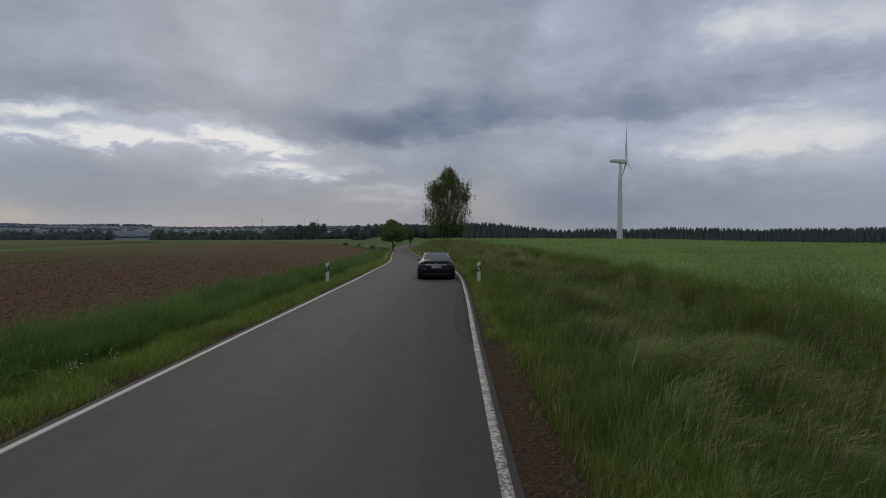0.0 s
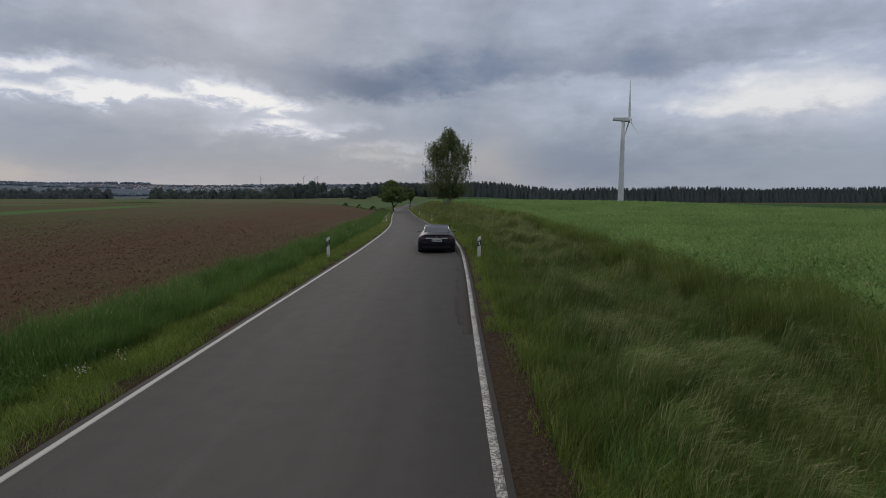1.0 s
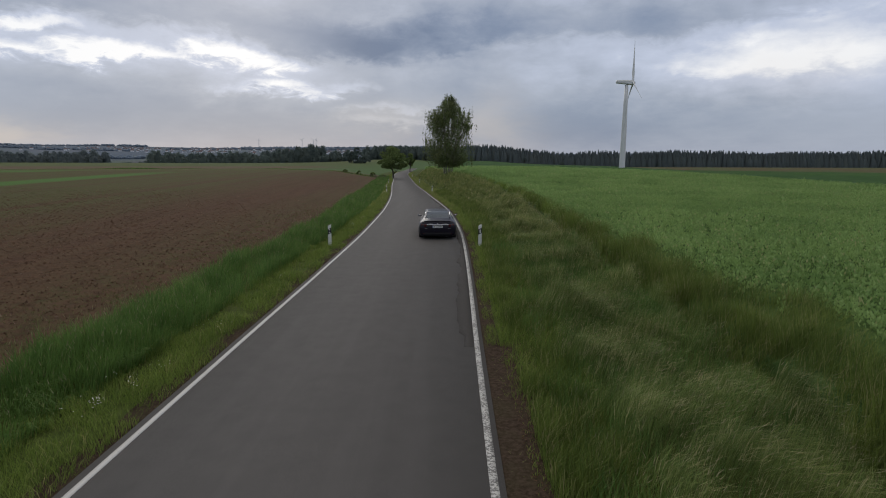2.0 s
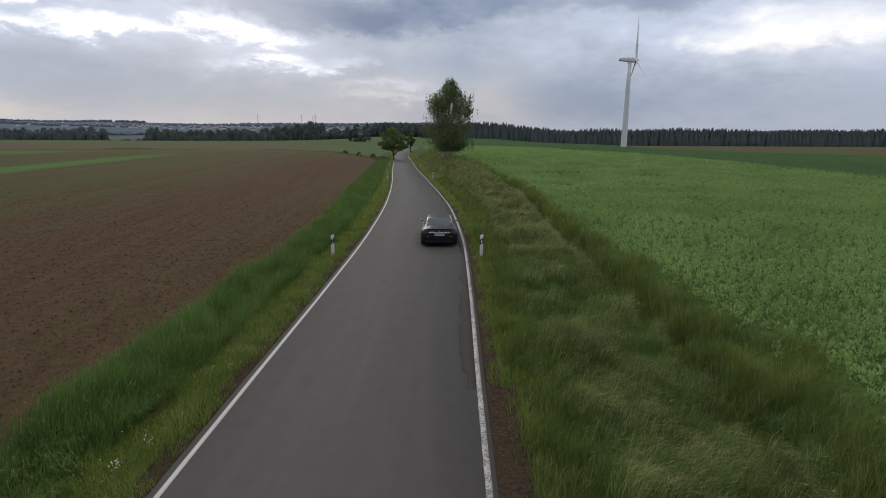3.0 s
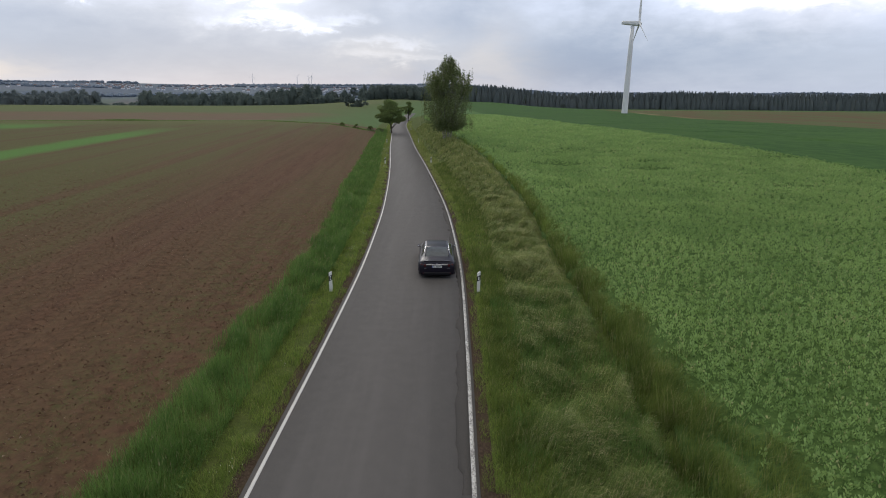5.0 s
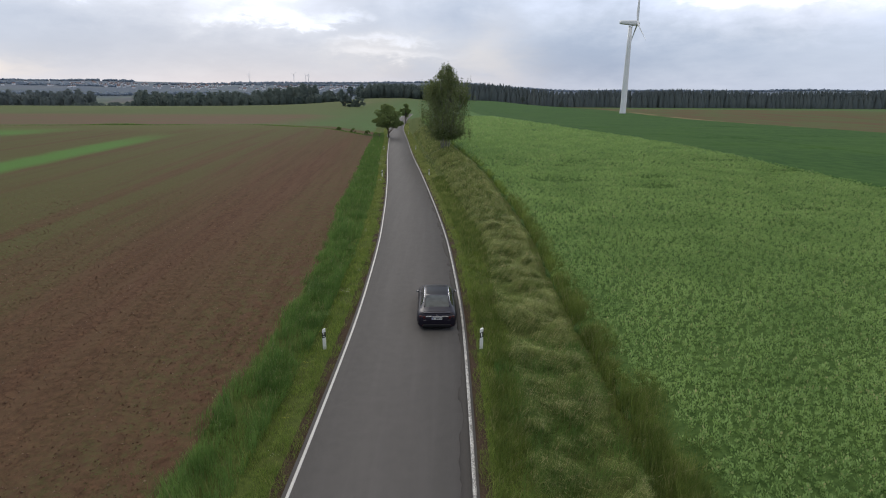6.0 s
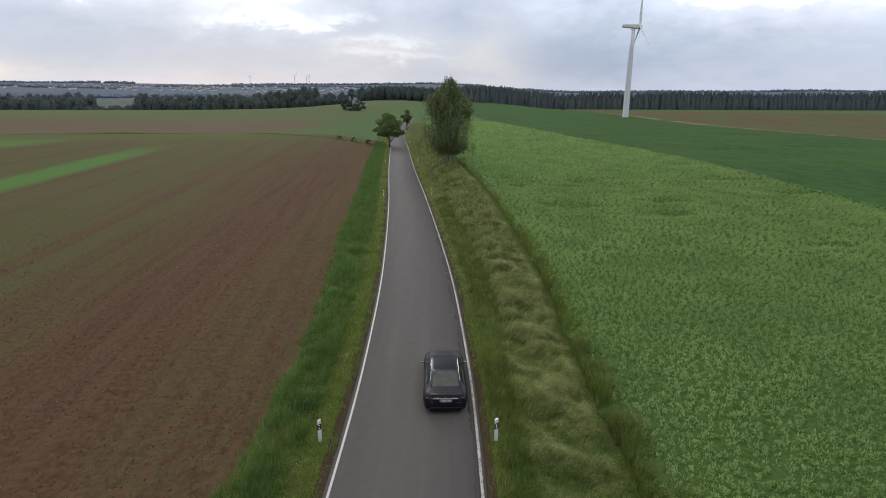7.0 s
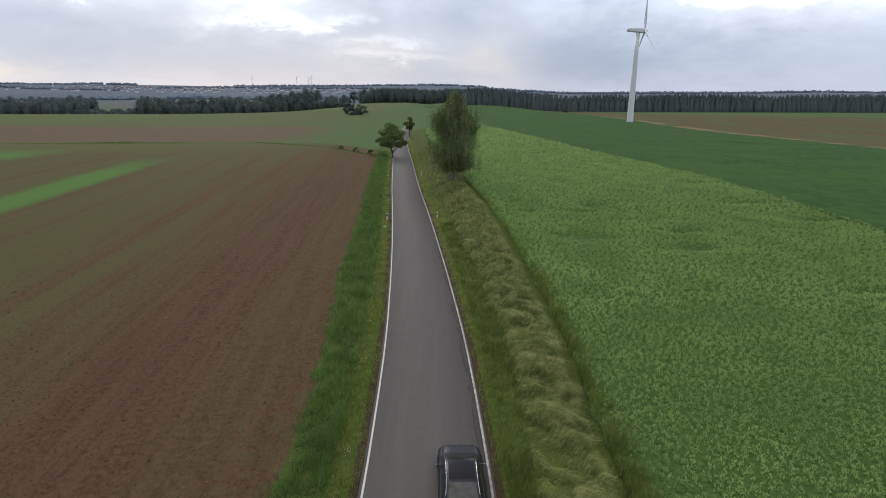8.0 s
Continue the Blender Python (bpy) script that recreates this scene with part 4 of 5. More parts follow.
for x, y, kind in ((-5.48, 25.97, "round"), (1.70, 26.0, "bar"), (-9.15, 88.5, "round"), (-1.87, 89.8, "bar"), (-13.6, 137.0, "round"), (-5.97, 138.0, "bar"), (-17.0, 184.0, "round"), (-10.9, 195.0, "bar")):
    road_post((x, y), 2.0, kind)


# ---- wind turbines ----
def blade_mesh(length):
    """A twisted, tapering rotor blade along z."""
    bm = bmesh.new()
    rings = []
    for i in range(15):
        s = i / 14
        chord = np.interp(s, (0, 0.06, 0.2, 0.6, 1), (0.045, 0.045, 0.085, 0.045, 0.008)) * length
        thick = np.interp(s, (0, 0.06, 0.2, 0.6, 1), (0.045, 0.042, 0.022, 0.010, 0.002)) * length
        twist = radians(np.interp(s, (0, 0.2, 1), (30, 22, 2)))
        ring = []
        for j in range(10):
            a = j * 2 * math.pi / 10
            px, py = chord * (0.5 * math.cos(a) + 0.15), thick * 0.5 * math.sin(a)
            ring.append(bm.verts.new((px * math.cos(twist) - py * math.sin(twist), px * math.sin(twist) + py * math.cos(twist), 0.012 * length + s * length)))
        rings.append(ring)
    for a, b in zip(rings, rings[1:]):
        for j in range(10):
            bm.faces.new((a[j], a[(j + 1) % 10], b[(j + 1) % 10], b[j]))
    bm.faces.new(rings[-1])
    return bm


def wind_turbine(place, hub, length, turn, spin, label, group=""):
    """turn: where the rotor faces; spin: the rotor's angle."""
    t = thing("wind_turbine", place, label, "wind turbine", group, turn)
    k = hub / 60
    bm = bmesh.new()
    tube(bm, [(0, 0, z * hub) for z in (-0.02, 0, 0.25, 0.5, 0.75, 0.975)], [r * k for r in (2.15, 2.1, 1.9, 1.68, 1.45, 1.22)], 24)
    tower = part("tower", bm, M_TOWER, t)
    part("door", box(-0.5 * k, 0.5 * k, -2.16 * k, -2.02 * k, 0.4 * k, 2.8 * k, bevel=0.04 * k), M_BLACK, tower, "grey service door")
    bm = block(bmesh.new(), -1.6 * k, 1.6 * k, -3.4 * k, 7.2 * k, hub - 1.5 * k, hub + 1.7 * k, bevel=0.7 * k)
    for v in bm.verts:
        if v.co.y > 4 * k and v.co.z < hub:
            v.co.z += 1.1 * k
    part("nacelle", bm, M_TOWER, t)
    nose = bmesh.new()
    tube(nose, [(0, -3.3 * k - s * 2.6 * k, hub) for s in (0, 0.25, 0.55, 0.8, 0.95, 1)], [r * k for r in (1.35, 1.45, 1.3, 0.95, 0.5, 0.1)], 16)
    rotor = part("hub", nose, M_TOWER, t)
    for i in range(3):
        b = part("blade", blade_mesh(length), M_TOWER, rotor)
        b.matrix_basis = pose(0, -4.4 * k, hub) @ pose(0, 0, 0, 0, spin + 120 * i, 0) @ pose(0, 0, 0, 0, 0, 12)
    return t


wind_turbine((130.5, 405.0, float(land(130.5, 405.0)) - 1.6), 62.0, 30.0, 84.0, 4.0, "tall white wind turbine standing beyond a green field")
for x, y, spin, h in ((-1290, 3900, 10, 58), (-1000, 3950, 50, 60), (-930, 4000, 80, 52), (-890, 3900, 30, 62)):
    wind_turbine((x, y, float(land(x, y)) - 1), h, 26.0, 20.0, spin, "far white wind turbine on a hazy ridge", "far turbines on the ridge")


# ---- trees ----
def leaf_cards(name, centres, size, mat, parent, droop=0.0, rng=None):
    """Small pointed leaf clumps, two triangles each, facing all ways."""
    n = len(centres)
    d = rng.normal(size=(n, 3))
    d[:, 2] -= droop
    d /= np.linalg.norm(d, axis=1)[:, None]
    e = np.cross(d, rng.normal(size=(n, 3)))
    e /= np.linalg.norm(e, axis=1)[:, None]
    s = (size * rng.uniform(0.6, 1.4, n))[:, None]
    verts = np.stack([centres - d * s, centres + e * s * 0.5, centres + d * s, centres - e * s * 0.5], 1).reshape(-1, 3)
    ob = new(name, np_mesh(name, verts, np.arange(n)[:, None] * 4 + [0, 1, 2, 3], mat))
    ob.parent = parent
    return ob


def broad_tree(name, place, height, radius, crown_low, clumps, leaves, size, label, seed, bark=M_BARK, leaf=M_LEAF, lean=0.0):
    rng = np.random.default_rng(seed)
    t = thing(name, place, label, "tree")
    bm = bmesh.new()
    top = Vector((lean, 0, height * 0.8))
    trunk = [top * s + Vector((0.15 * math.sin(5 * s + seed), 0.15 * math.cos(4 * s), 0)) * height * 0.05 for s in np.linspace(0, 1, 8)]
    trunk[0].z = -0.3
    r0 = height * 0.024
    tube(bm, trunk, [r0 * (1.3 if i == 0 else 1) * (1 - 0.85 * i / 7) for i in range(8)], 8)
    heads = []
    for i in range(clumps):
        # clump centres fill an egg-shaped crown
        a, v = rng.uniform(0, 6.28), rng.uniform(0, 1)
        zz = crown_low + (height * 0.97 - crown_low) * v
        rr = radius * math.sin(math.pi * min(1, 0.22 + 0.76 * v) ** 0.9) ** 0.75 * rng.uniform(0.45, 1.0)
        heads.append(Vector((rr * math.cos(a) + lean * v, rr * math.sin(a), zz)))
    for h in heads[: min(len(heads), 26)]:
        s = np.clip((h.z - 0.18 * height) / (height * 0.8) * 0.8, 0.12, 0.9)
        start = trunk[int(s * 7)]
        tube(bm, [start, start.lerp(h, 0.5) + Vector((0, 0, 0.05 * height)), h], [r0 * 0.42, r0 * 0.25, r0 * 0.08], 5)
    part("trunk", bm, bark, t)
    per = leaves // clumps
    pts = []
    for h in heads:
        w = radius * rng.uniform(0.2, 0.38)
        q = rng.normal(size=(per, 3))
        q = q / np.linalg.norm(q, axis=1)[:, None] * (rng.uniform(0.2, 1, per) ** 0.5)[:, None]
        pts.append(np.array(h) + q * [w, w, w * 0.72])
    leaf_cards("crown", np.concatenate(pts), size, leaf, t, 0.2, rng)
    return t


def birch(place, height, strands, label, seed):
    """Several pale stems and long hanging twigs."""
    rng = np.random.default_rng(seed)
    t = thing("birch_tree", place, label, "tree")
    stems = []
    for sx, sy, share, lean in ((-0.45, 0.2, 0.84, -2.4), (-0.25, -0.2, 0.98, -0.6), (0.3, 0.2, 0.92, 1.1), (0.55, -0.2, 0.82, 2.5), (0.1, 0.4, 0.95, 0.2)):
        bm = bmesh.new()
        h = height * share
        line = [Vector((sx + lean * s + 0.2 * math.sin(6 * s + sx), sy + 0.15 * math.sin(5 * s + seed), h * s)) for s in np.linspace(0, 0.97, 9)]
        line[0].z = -0.4
        tube(bm, line, [0.14 * (1 - 0.92 * i / 8) for i in range(9)], 8)
        stems.append((bm, line))
    pts = []
    for i in range(strands):
        a, v = rng.uniform(0, 6.28), rng.uniform(0.14, 1.0)
        wide = float(np.interp(v, (0.12, 0.2, 0.28, 0.42, 0.6, 0.76, 0.84, 0.92, 1.0), (1.6, 2.8, 4.3, 4.9, 4.4, 3.9, 3.0, 1.8, 0.6)))
        wide *= 1 + 0.14 * math.sin(3 * a + 6 * v + 1) + 0.14 * math.sin(7 * a - 13 * v)
        r = wide * math.sqrt(rng.uniform(0.06, 1.0))
        end = Vector((r * math.cos(a) + 0.3, r * math.sin(a), height * v))
        if i % 14 == 0:
            # two side tops, lower than the leader
            end = Vector((rng.normal(3.7, 0.7), rng.normal(0, 1.2), height * rng.uniform(0.60, 0.86)))
        elif i % 14 == 5:
            end = Vector((rng.normal(-2.6, 0.8), rng.normal(0, 1.2), height * rng.uniform(0.60, 0.82)))
        if lumps(np.array(end.x * 1.0 + end.y), np.array(end.z), 1.1, 0.7) > (0.40 if v < 0.5 else 0.22):
            continue
        bm, line = min(stems, key=lambda s: (s[1][min(8, int(v * 8))] - end).length)
        start = line[max(1, min(7, int(v * 7.2) - 1))]
        if i % 6 == 0:
            tube(bm, [start, start.lerp(end, 0.6) + Vector((0, 0, 0.25)), end], [0.05, 0.03, 0.008], 4)
        fall = max(0.3, min(end.z - rng.uniform(1.5, 2.6), rng.uniform(0.7, 3.2)))
        m = int(rng.integers(14, 30))
        sway = rng.normal(0, 0.10, 2)
        drop = rng.uniform(0, 1, m) ** 0.8
        pts.append(np.array(end)[None] + np.stack([sway[0] * drop * fall + rng.normal(0, 0.10, m), sway[1] * drop * fall + rng.normal(0, 0.10, m), -fall * drop], 1))
        q = rng.uniform(0.45, 1, 7)[:, None]
        pts.append(np.array(start)[None] * (1 - q) + np.array(end)[None] * q + rng.normal(0, 0.2, (7, 3)))
    for bm, line in stems:
        part("trunk", bm, M_BIRCH_BARK, t)
    leaf_cards("crown", np.concatenate(pts), 0.125, M_BIRCH, t, 0.9, rng)
    return t


birch((0.75, 113.5, float(land(0.75, 113.5))), 16.3, 2000, "tall weeping birch with several stems beside the road", 5)
broad_tree("roadside_tree", (-16.3, 181.0, float(land(-16.3, 181.0))), 10.2, 4.3, 3.6, 60, 14000, 0.20, "round dark-leaved roadside tree with bare lower trunk", 11, lean=-0.9)
broad_tree("roadside_tree", (-16.3, 270.0, float(land(-16.3, 270.0))), 9.2, 2.5, 3.6, 30, 5000, 0.26, "small round-crowned roadside tree", 12)
broad_tree("field_tree", (-124.0, 800.0, float(land(-124.0, 800.0)) - 1), 20.0, 7.0, 7.0, 24, 3000, 0.5, "lone round tree standing in a field", 13, leaf=M_WOOD_GREEN_HAZED)
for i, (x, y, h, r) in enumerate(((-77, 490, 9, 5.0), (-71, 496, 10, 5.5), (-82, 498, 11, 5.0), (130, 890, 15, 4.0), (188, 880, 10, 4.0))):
    broad_tree("field_bush", (x, y, float(land(x, y)) - 0.5), h, r, 1.0, 18, 1800, 0.5, "dense dark green bush at the field's edge", 20 + i, leaf=M_WOOD_GREEN_HAZED)


# ---- woods ----
def wood(name, places, heights, widths, pointed, mat, label, seed, per=230):
    """Many trees as one mass of leaf clumps with trunks' dark gaps."""
    rng = np.random.default_rng(seed)
    n = len(places)
    v = rng.uniform(0.04, 1, (n, per)) ** 0.9
    a = rng.uniform(0, 6.28, (n, per))
    if pointed:
        r = (1 - v) ** 0.8 * rng.uniform(0.3, 1, (n, per))
    else:
        r = np.sqrt(np.clip(1 - (2 * v - 0.85) ** 2 / 1.33, 0.02, 1)) * rng.uniform(0.4, 1, (n, per)) ** 0.5
    px = places[:, 0, None] + widths[:, None] * r * np.cos(a)
    py = places[:, 1, None] + widths[:, None] * r * np.sin(a)
    pz = places[:, 2, None] + heights[:, None] * v
    c = np.stack([px, py, pz], -1).reshape(-1, 3)
    m = len(c)
    size = np.repeat(widths, per) * rng.uniform(0.08, 0.18, m)
    verts = c[:, None, :] + rng.normal(size=(m, 3, 3)) * size[:, None, None] * [1, 1, 0.8]
    # a full body inside each crown
    turn = np.arange(6) * math.pi / 3
    rings = ((0.05, 1.0), (0.3, 1.0), (0.65, 0.62), (0.99, 0.06)) if pointed else ((0.08, 0.5), (0.4, 0.8), (0.75, 0.66), (0.97, 0.15))
    core = np.stack([np.stack([places[:, 0, None] + widths[:, None] * w * rng.uniform(0.8, 1.2, (n, 6)) * np.cos(turn), places[:, 1, None] + widths[:, None] * w * rng.uniform(0.8, 1.2, (n, 6)) * np.sin(turn),
                               places[:, 2, None] + heights[:, None] * v + 0 * turn], -1) for v, w in rings], 1)
    faces = np.array([(6 * i + j, 6 * i + (j + 1) % 6, 6 * i + 6 + (j + 1) % 6) for i in range(3) for j in range(6)] + [(6 * i + j, 6 * i + 6 + (j + 1) % 6, 6 * i + 6 + j) for i in range(3) for j in range(6)])
    body = (m * 3 + np.arange(n)[:, None, None] * 24 + faces[None]).reshape(-1, 3)
    return tagged(new(name, np_mesh(name, np.concatenate([verts.reshape(-1, 3), core.reshape(-1, 3)]), np.concatenate([np.arange(m * 3).reshape(-1, 3), body]), mat, shade=True)), label, "forest", kind="stuff")


def rows_of_trees(x0, x1, y_of, rows, gap, low, high, wide, seed, sink=1.0):
    rng = np.random.default_rng(seed)
    x = np.concatenate([np.arange(x0, x1, gap) + rng.normal(0, gap * 0.5, len(np.arange(x0, x1, gap))) for _ in range(rows)])
    row = np.repeat(np.arange(rows), len(np.arange(x0, x1, gap)))
    y = y_of(x) + row * gap * 1.1 + rng.normal(0, gap * 0.3, len(x))
    h = rng.uniform(low, high, len(x)) * (0.75 + 0.25 * np.minimum(1, row)) * (1 + 0.08 * lumps(x, 0 * x, 35, seed))
    return np.stack([x, y, land(x, y) - sink], 1), h, rng.uniform(0.8, 1.2, len(x)) * wide


wood("pine_forest", *rows_of_trees(40, 1250, lambda x: 960 - 0.10 * (x - 60), 6, 4.6, 25, 30, 4.8, 31), True, M_WOOD_DARK_HAZED, "dark conifer forest along the far field edge", 41, 95)
wood("mixed_wood", *rows_of_trees(-150, 75, lambda x: 1090 + 0.1 * x, 6, 8.0, 21, 28, 7.5, 32), False, M_WOOD_GREEN_HAZED, "dark mixed wood behind the road's bend", 42)
wood("mixed_wood", *rows_of_trees(-420, -180, lambda x: 790 + 0 * x, 6, 9.0, 20, 31, 7.5, 33, 3.0), False, M_WOOD_GREEN_HAZED, "broad dark wood in the valley beyond the field", 43)
wood("mixed_wood", *rows_of_trees(-1300, -500, lambda x: 800 + 0 * x, 5, 9.0, 22, 30, 7.5, 34, 3.0), False, M_WOOD_DARK_HAZED, "long dark wood at the left field's end", 44)
wood("valley_bushes", *rows_of_trees(-505, -410, lambda x: 780 + 0 * x, 3, 8.0, 9, 14, 6.0, 35, 2.0), False, M_WOOD_GREEN_HAZED, "low bushes in the gap between two woods", 45)
wood("valley_bushes", *rows_of_trees(-190, -128, lambda x: 790 + 0 * x, 3, 8.0, 12, 20, 6.0, 36, 2.0), False, M_WOOD_GREEN_HAZED, "low bushes at the wood's end", 46)
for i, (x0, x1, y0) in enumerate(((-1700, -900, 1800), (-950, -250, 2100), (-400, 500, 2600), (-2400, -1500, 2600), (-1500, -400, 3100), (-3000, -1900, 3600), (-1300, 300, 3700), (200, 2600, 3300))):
    wood("far_woods", *rows_of_trees(x0, x1, lambda x: y0 + 120 * lumps(x, x, 300, i), 3, 16.0, 9, 15, 12.0, 50 + i), False, M_WOOD_FAR_HAZED, "distant woods on the hazy hills", 60 + i, 16)


# ---- car ----
M_PAINT = plain("dark_violet_grey_paint", (0.012, 0.010, 0.018), 0.34, 0.0, 0.08, 40, 0.05, 0.22)
M_ROOF_GLASS = plain("black_roof_glass", (0.010, 0.010, 0.012), 0.30, 0.0, 0.02, 5, 0.0, 0.12)
M_GLASS = plain("tinted_glass", (0.012, 0.013, 0.016), 0.16, 0.0, 0.02, 5, 0.0)
# base lifted to grey in place of the sky mirrored in the rear glass
M_REAR_GLASS = plain("sky_greyed_rear_glass", (0.050, 0.060, 0.062), 0.10, 0.0, 0.35, 3, 0.0, 0.38)
M_CHROME = plain("chrome", (0.75, 0.75, 0.77), 0.18, 1.0, 0.04, 20)
M_TYRE = plain("tyre_rubber", (0.016, 0.016, 0.017), 0.85, 0.0, 0.15, 40)
M_RIM = plain("grey_alloy", (0.28, 0.28, 0.30), 0.35, 1.0, 0.08, 20)
M_TAIL = plain("red_tail_lens", (0.055, 0.006, 0.008), 0.25, 0.0, 0.05, 20, 0.5)
M_PLATE = plain("plate_white", (0.70, 0.70, 0.68), 0.4)
M_PLATE_BLUE = plain("plate_blue", (0.02, 0.06, 0.30), 0.4)


def car(place, turn):
    c = thing("car", (*place, 0.0), "dark violet-grey fastback saloon car standing at the road's edge", "car", turn=turn)
    # along the car: y, sill, sill half width, half width, belt, belt half width, roof, roof half width
    S = np.array([
        (-1.08, 0.36, 0.74, 0.82, 0.84, 0.74, 0.97, 0.60), (-1.02, 0.28, 0.82, 0.90, 0.90, 0.82, 1.04, 0.68), (-0.88, 0.24, 0.88, 0.95, 0.94, 0.88, 1.07, 0.70),
        (-0.55, 0.22, 0.90, 0.975, 0.96, 0.90, 1.14, 0.68), (0.0, 0.20, 0.90, 0.982, 0.97, 0.89, 1.30, 0.63), (0.6, 0.18, 0.89, 0.975, 0.96, 0.88, 1.415, 0.60),
        (1.2, 0.17, 0.88, 0.965, 0.95, 0.88, 1.445, 0.60), (1.8, 0.17, 0.88, 0.965, 0.93, 0.88, 1.40, 0.61), (2.35, 0.17, 0.88, 0.97, 0.92, 0.88, 1.21, 0.66),
        (2.85, 0.18, 0.88, 0.975, 0.90, 0.87, 0.98, 0.74), (3.35, 0.20, 0.86, 0.95, 0.82, 0.82, 0.89, 0.70), (3.75, 0.22, 0.76, 0.85, 0.68, 0.72, 0.76, 0.58), (3.9, 0.30, 0.56, 0.64, 0.56, 0.52, 0.62, 0.42)])
    ys = np.concatenate([[-1.08, -1.05], np.linspace(-1.0, 3.75, 40), [3.84, 3.9]])
    f = [curve_through(tuple(zip(S[:, 0], S[:, i]))) for i in range(1, 8)]
    rings = []
    for y in ys:
        zl, wl, wm, zb, wb, zr, wr = (float(g(y)) for g in f)
        half = [(0, zl), (wl * 0.8, zl), (wl, zl + 0.05), (wm * 0.985, zl + 0.17), (wm, 0.42 * zl + 0.58 * zb), (wm * 0.985, zb - 0.1), (wb, zb), (wb - 0.035, zb + 0.02),
                ((wb + wr) / 2 - 0.005, (zb + zr) / 2 + 0.01), (wr + 0.02, zr - 0.05), (wr * 0.9, zr - 0.015), (wr * 0.5, zr - 0.002), (0, zr)]
        rings.append([(x, y, z) for x, z in half] + [(-x, y, z) for x, z in half[-2:0:-1]])
    n = len(rings[0])
    keep = {"body": [], "rear_window": [], "windscreen": [], "side_window": [], "roof_glass": []}
    for i in range(len(rings) - 1):
        y = (ys[i] + ys[i + 1]) / 2
        for j in range(n):
            k = min(j, n - 1 - j)
            kind = "body"
            if k in (7, 8) and -0.15 < y < 2.45 and not (0.95 < y < 1.05):
                kind = "side_window"
            if k in (9, 10, 11):
                kind = "rear_window" if -0.5 < y < 0.42 and k > 9 else "windscreen" if 1.85 < y < 2.75 and k > 9 else "roof_glass" if 0.55 < y < 1.75 and k > 9 else "body"
            keep[kind].append((i, j))
    for kind, cells in keep.items():
        for side in (1, -1) if kind == "side_window" else (0,):
            bm = bmesh.new()
            made = {}
            for i, j in cells:
                if side and (j < n / 2) != (side == 1):
                    continue
                corner = []
                for a, b in ((i, j), (i, (j + 1) % n), (i + 1, (j + 1) % n), (i + 1, j)):
                    key = (a, b)
                    if key not in made:
                        made[key] = bm.verts.new(rings[a][b])
                    corner.append(made[key])
                bm.faces.new(corner)
            if kind == "body":
                bm.faces.new([made[(0, j)] for j in range(n)])
                bm.faces.new([made[(len(rings) - 1, j)] for j in range(n)][::-1])
                bmesh.ops.recalc_face_normals(bm, faces=bm.faces[:])
            part(kind, bm, {"body": M_PAINT, "roof_glass": M_ROOF_GLASS, "rear_window": M_REAR_GLASS}.get(kind, M_GLASS), c, {"body": "", "rear_window": "rear glass greyed for reflected sky", "roof_glass": "black glass roof panel"}.get(kind, "dark tinted glass"))
    for x in (-0.85, 0.85):
        for y in (0.0, 2.96):
            s = 1 if x > 0 else -1
            bm = bmesh.new()
            tube(bm, [(x - 0.12, y, 0.35), (x - 0.11, y, 0.35), (x + 0.11, y, 0.35), (x + 0.125, y, 0.35)], [0.31, 0.35, 0.35, 0.31], 28)
            wheel = part("wheel", bm, M_TYRE, c, "black tyre on a grey alloy rim")
            bm = bmesh.new()
            tube(bm, [(x + s * 0.10, y, 0.35), (x + s * 0.135, y, 0.35), (x + s * 0.14, y, 0.35)], [0.25, 0.25, 0.06], 20)
            part("rim", bm, M_RIM, wheel, "grey alloy rim")
            bm = bmesh.new()
            arc = [radians(a) for a in range(-8, 190, 11)]
            tube(bm, [(s * 0.965, y + 0.385 * math.cos(a), 0.35 + 0.385 * math.sin(a)) for a in arc], [0.032] * len(arc), 6)
            part("wheel_arch", bm, M_PAINT, c)
        s = 1 if x > 0 else -1
        bm = block(bmesh.new(), min(s * 0.97, s * 1.09), max(s * 0.97, s * 1.09), 2.02, 2.14, 0.96, 1.08, bevel=0.035)
        mirror = part("wing_mirror", bm, M_PAINT, c)
        part("mirror_glass", box(min(s * 0.985, s * 1.075), max(s * 0.985, s * 1.075), 2.012, 2.022, 0.975, 1.065), M_CHROME, mirror, "silvered glass")
        part("mirror_arm", box(min(s * 0.87, s * 0.99), max(s * 0.87, s * 0.99), 2.05, 2.12, 0.965, 1.0, bevel=0.01), M_BLACK, mirror)
        bm = block(bmesh.new(), min(s * 0.56, s * 0.86), max(s * 0.56, s * 0.86), -1.10, -0.95, 0.74, 0.90, bevel=0.03)
        for v in bm.verts:
            v.co.y += 0.28 * max(0.0, abs(v.co.x) - 0.66)
        part("tail_light", bm, M_TAIL, c, "dark red tail light")
        part("reflector", box(min(s * 0.45, s * 0.74), max(s * 0.45, s * 0.74), -1.105, -1.06, 0.385, 0.42, bevel=0.008), M_TAIL, c, "red bumper reflector")
        part("tail_badge", box(min(s * 0.24, s * 0.5), max(s * 0.24, s * 0.5), -1.088, -1.078, 0.905, 0.925), M_CHROME, c, "small chrome lettering as a plain bar", False)
        part("model_badge", box(min(s * 0.52, s * 0.66), max(s * 0.52, s * 0.66), -1.088, -1.078, 0.66, 0.675), M_CHROME, c, "small chrome badge bar", False)
    for s in (1, -1):
        # bright trim over the side windows, and the black rim of the rear glass
        line = [(s * (float(f[6](y)) + 0.035), y, float(f[5](y)) - 0.045) for y in np.linspace(-0.1, 2.4, 14)]
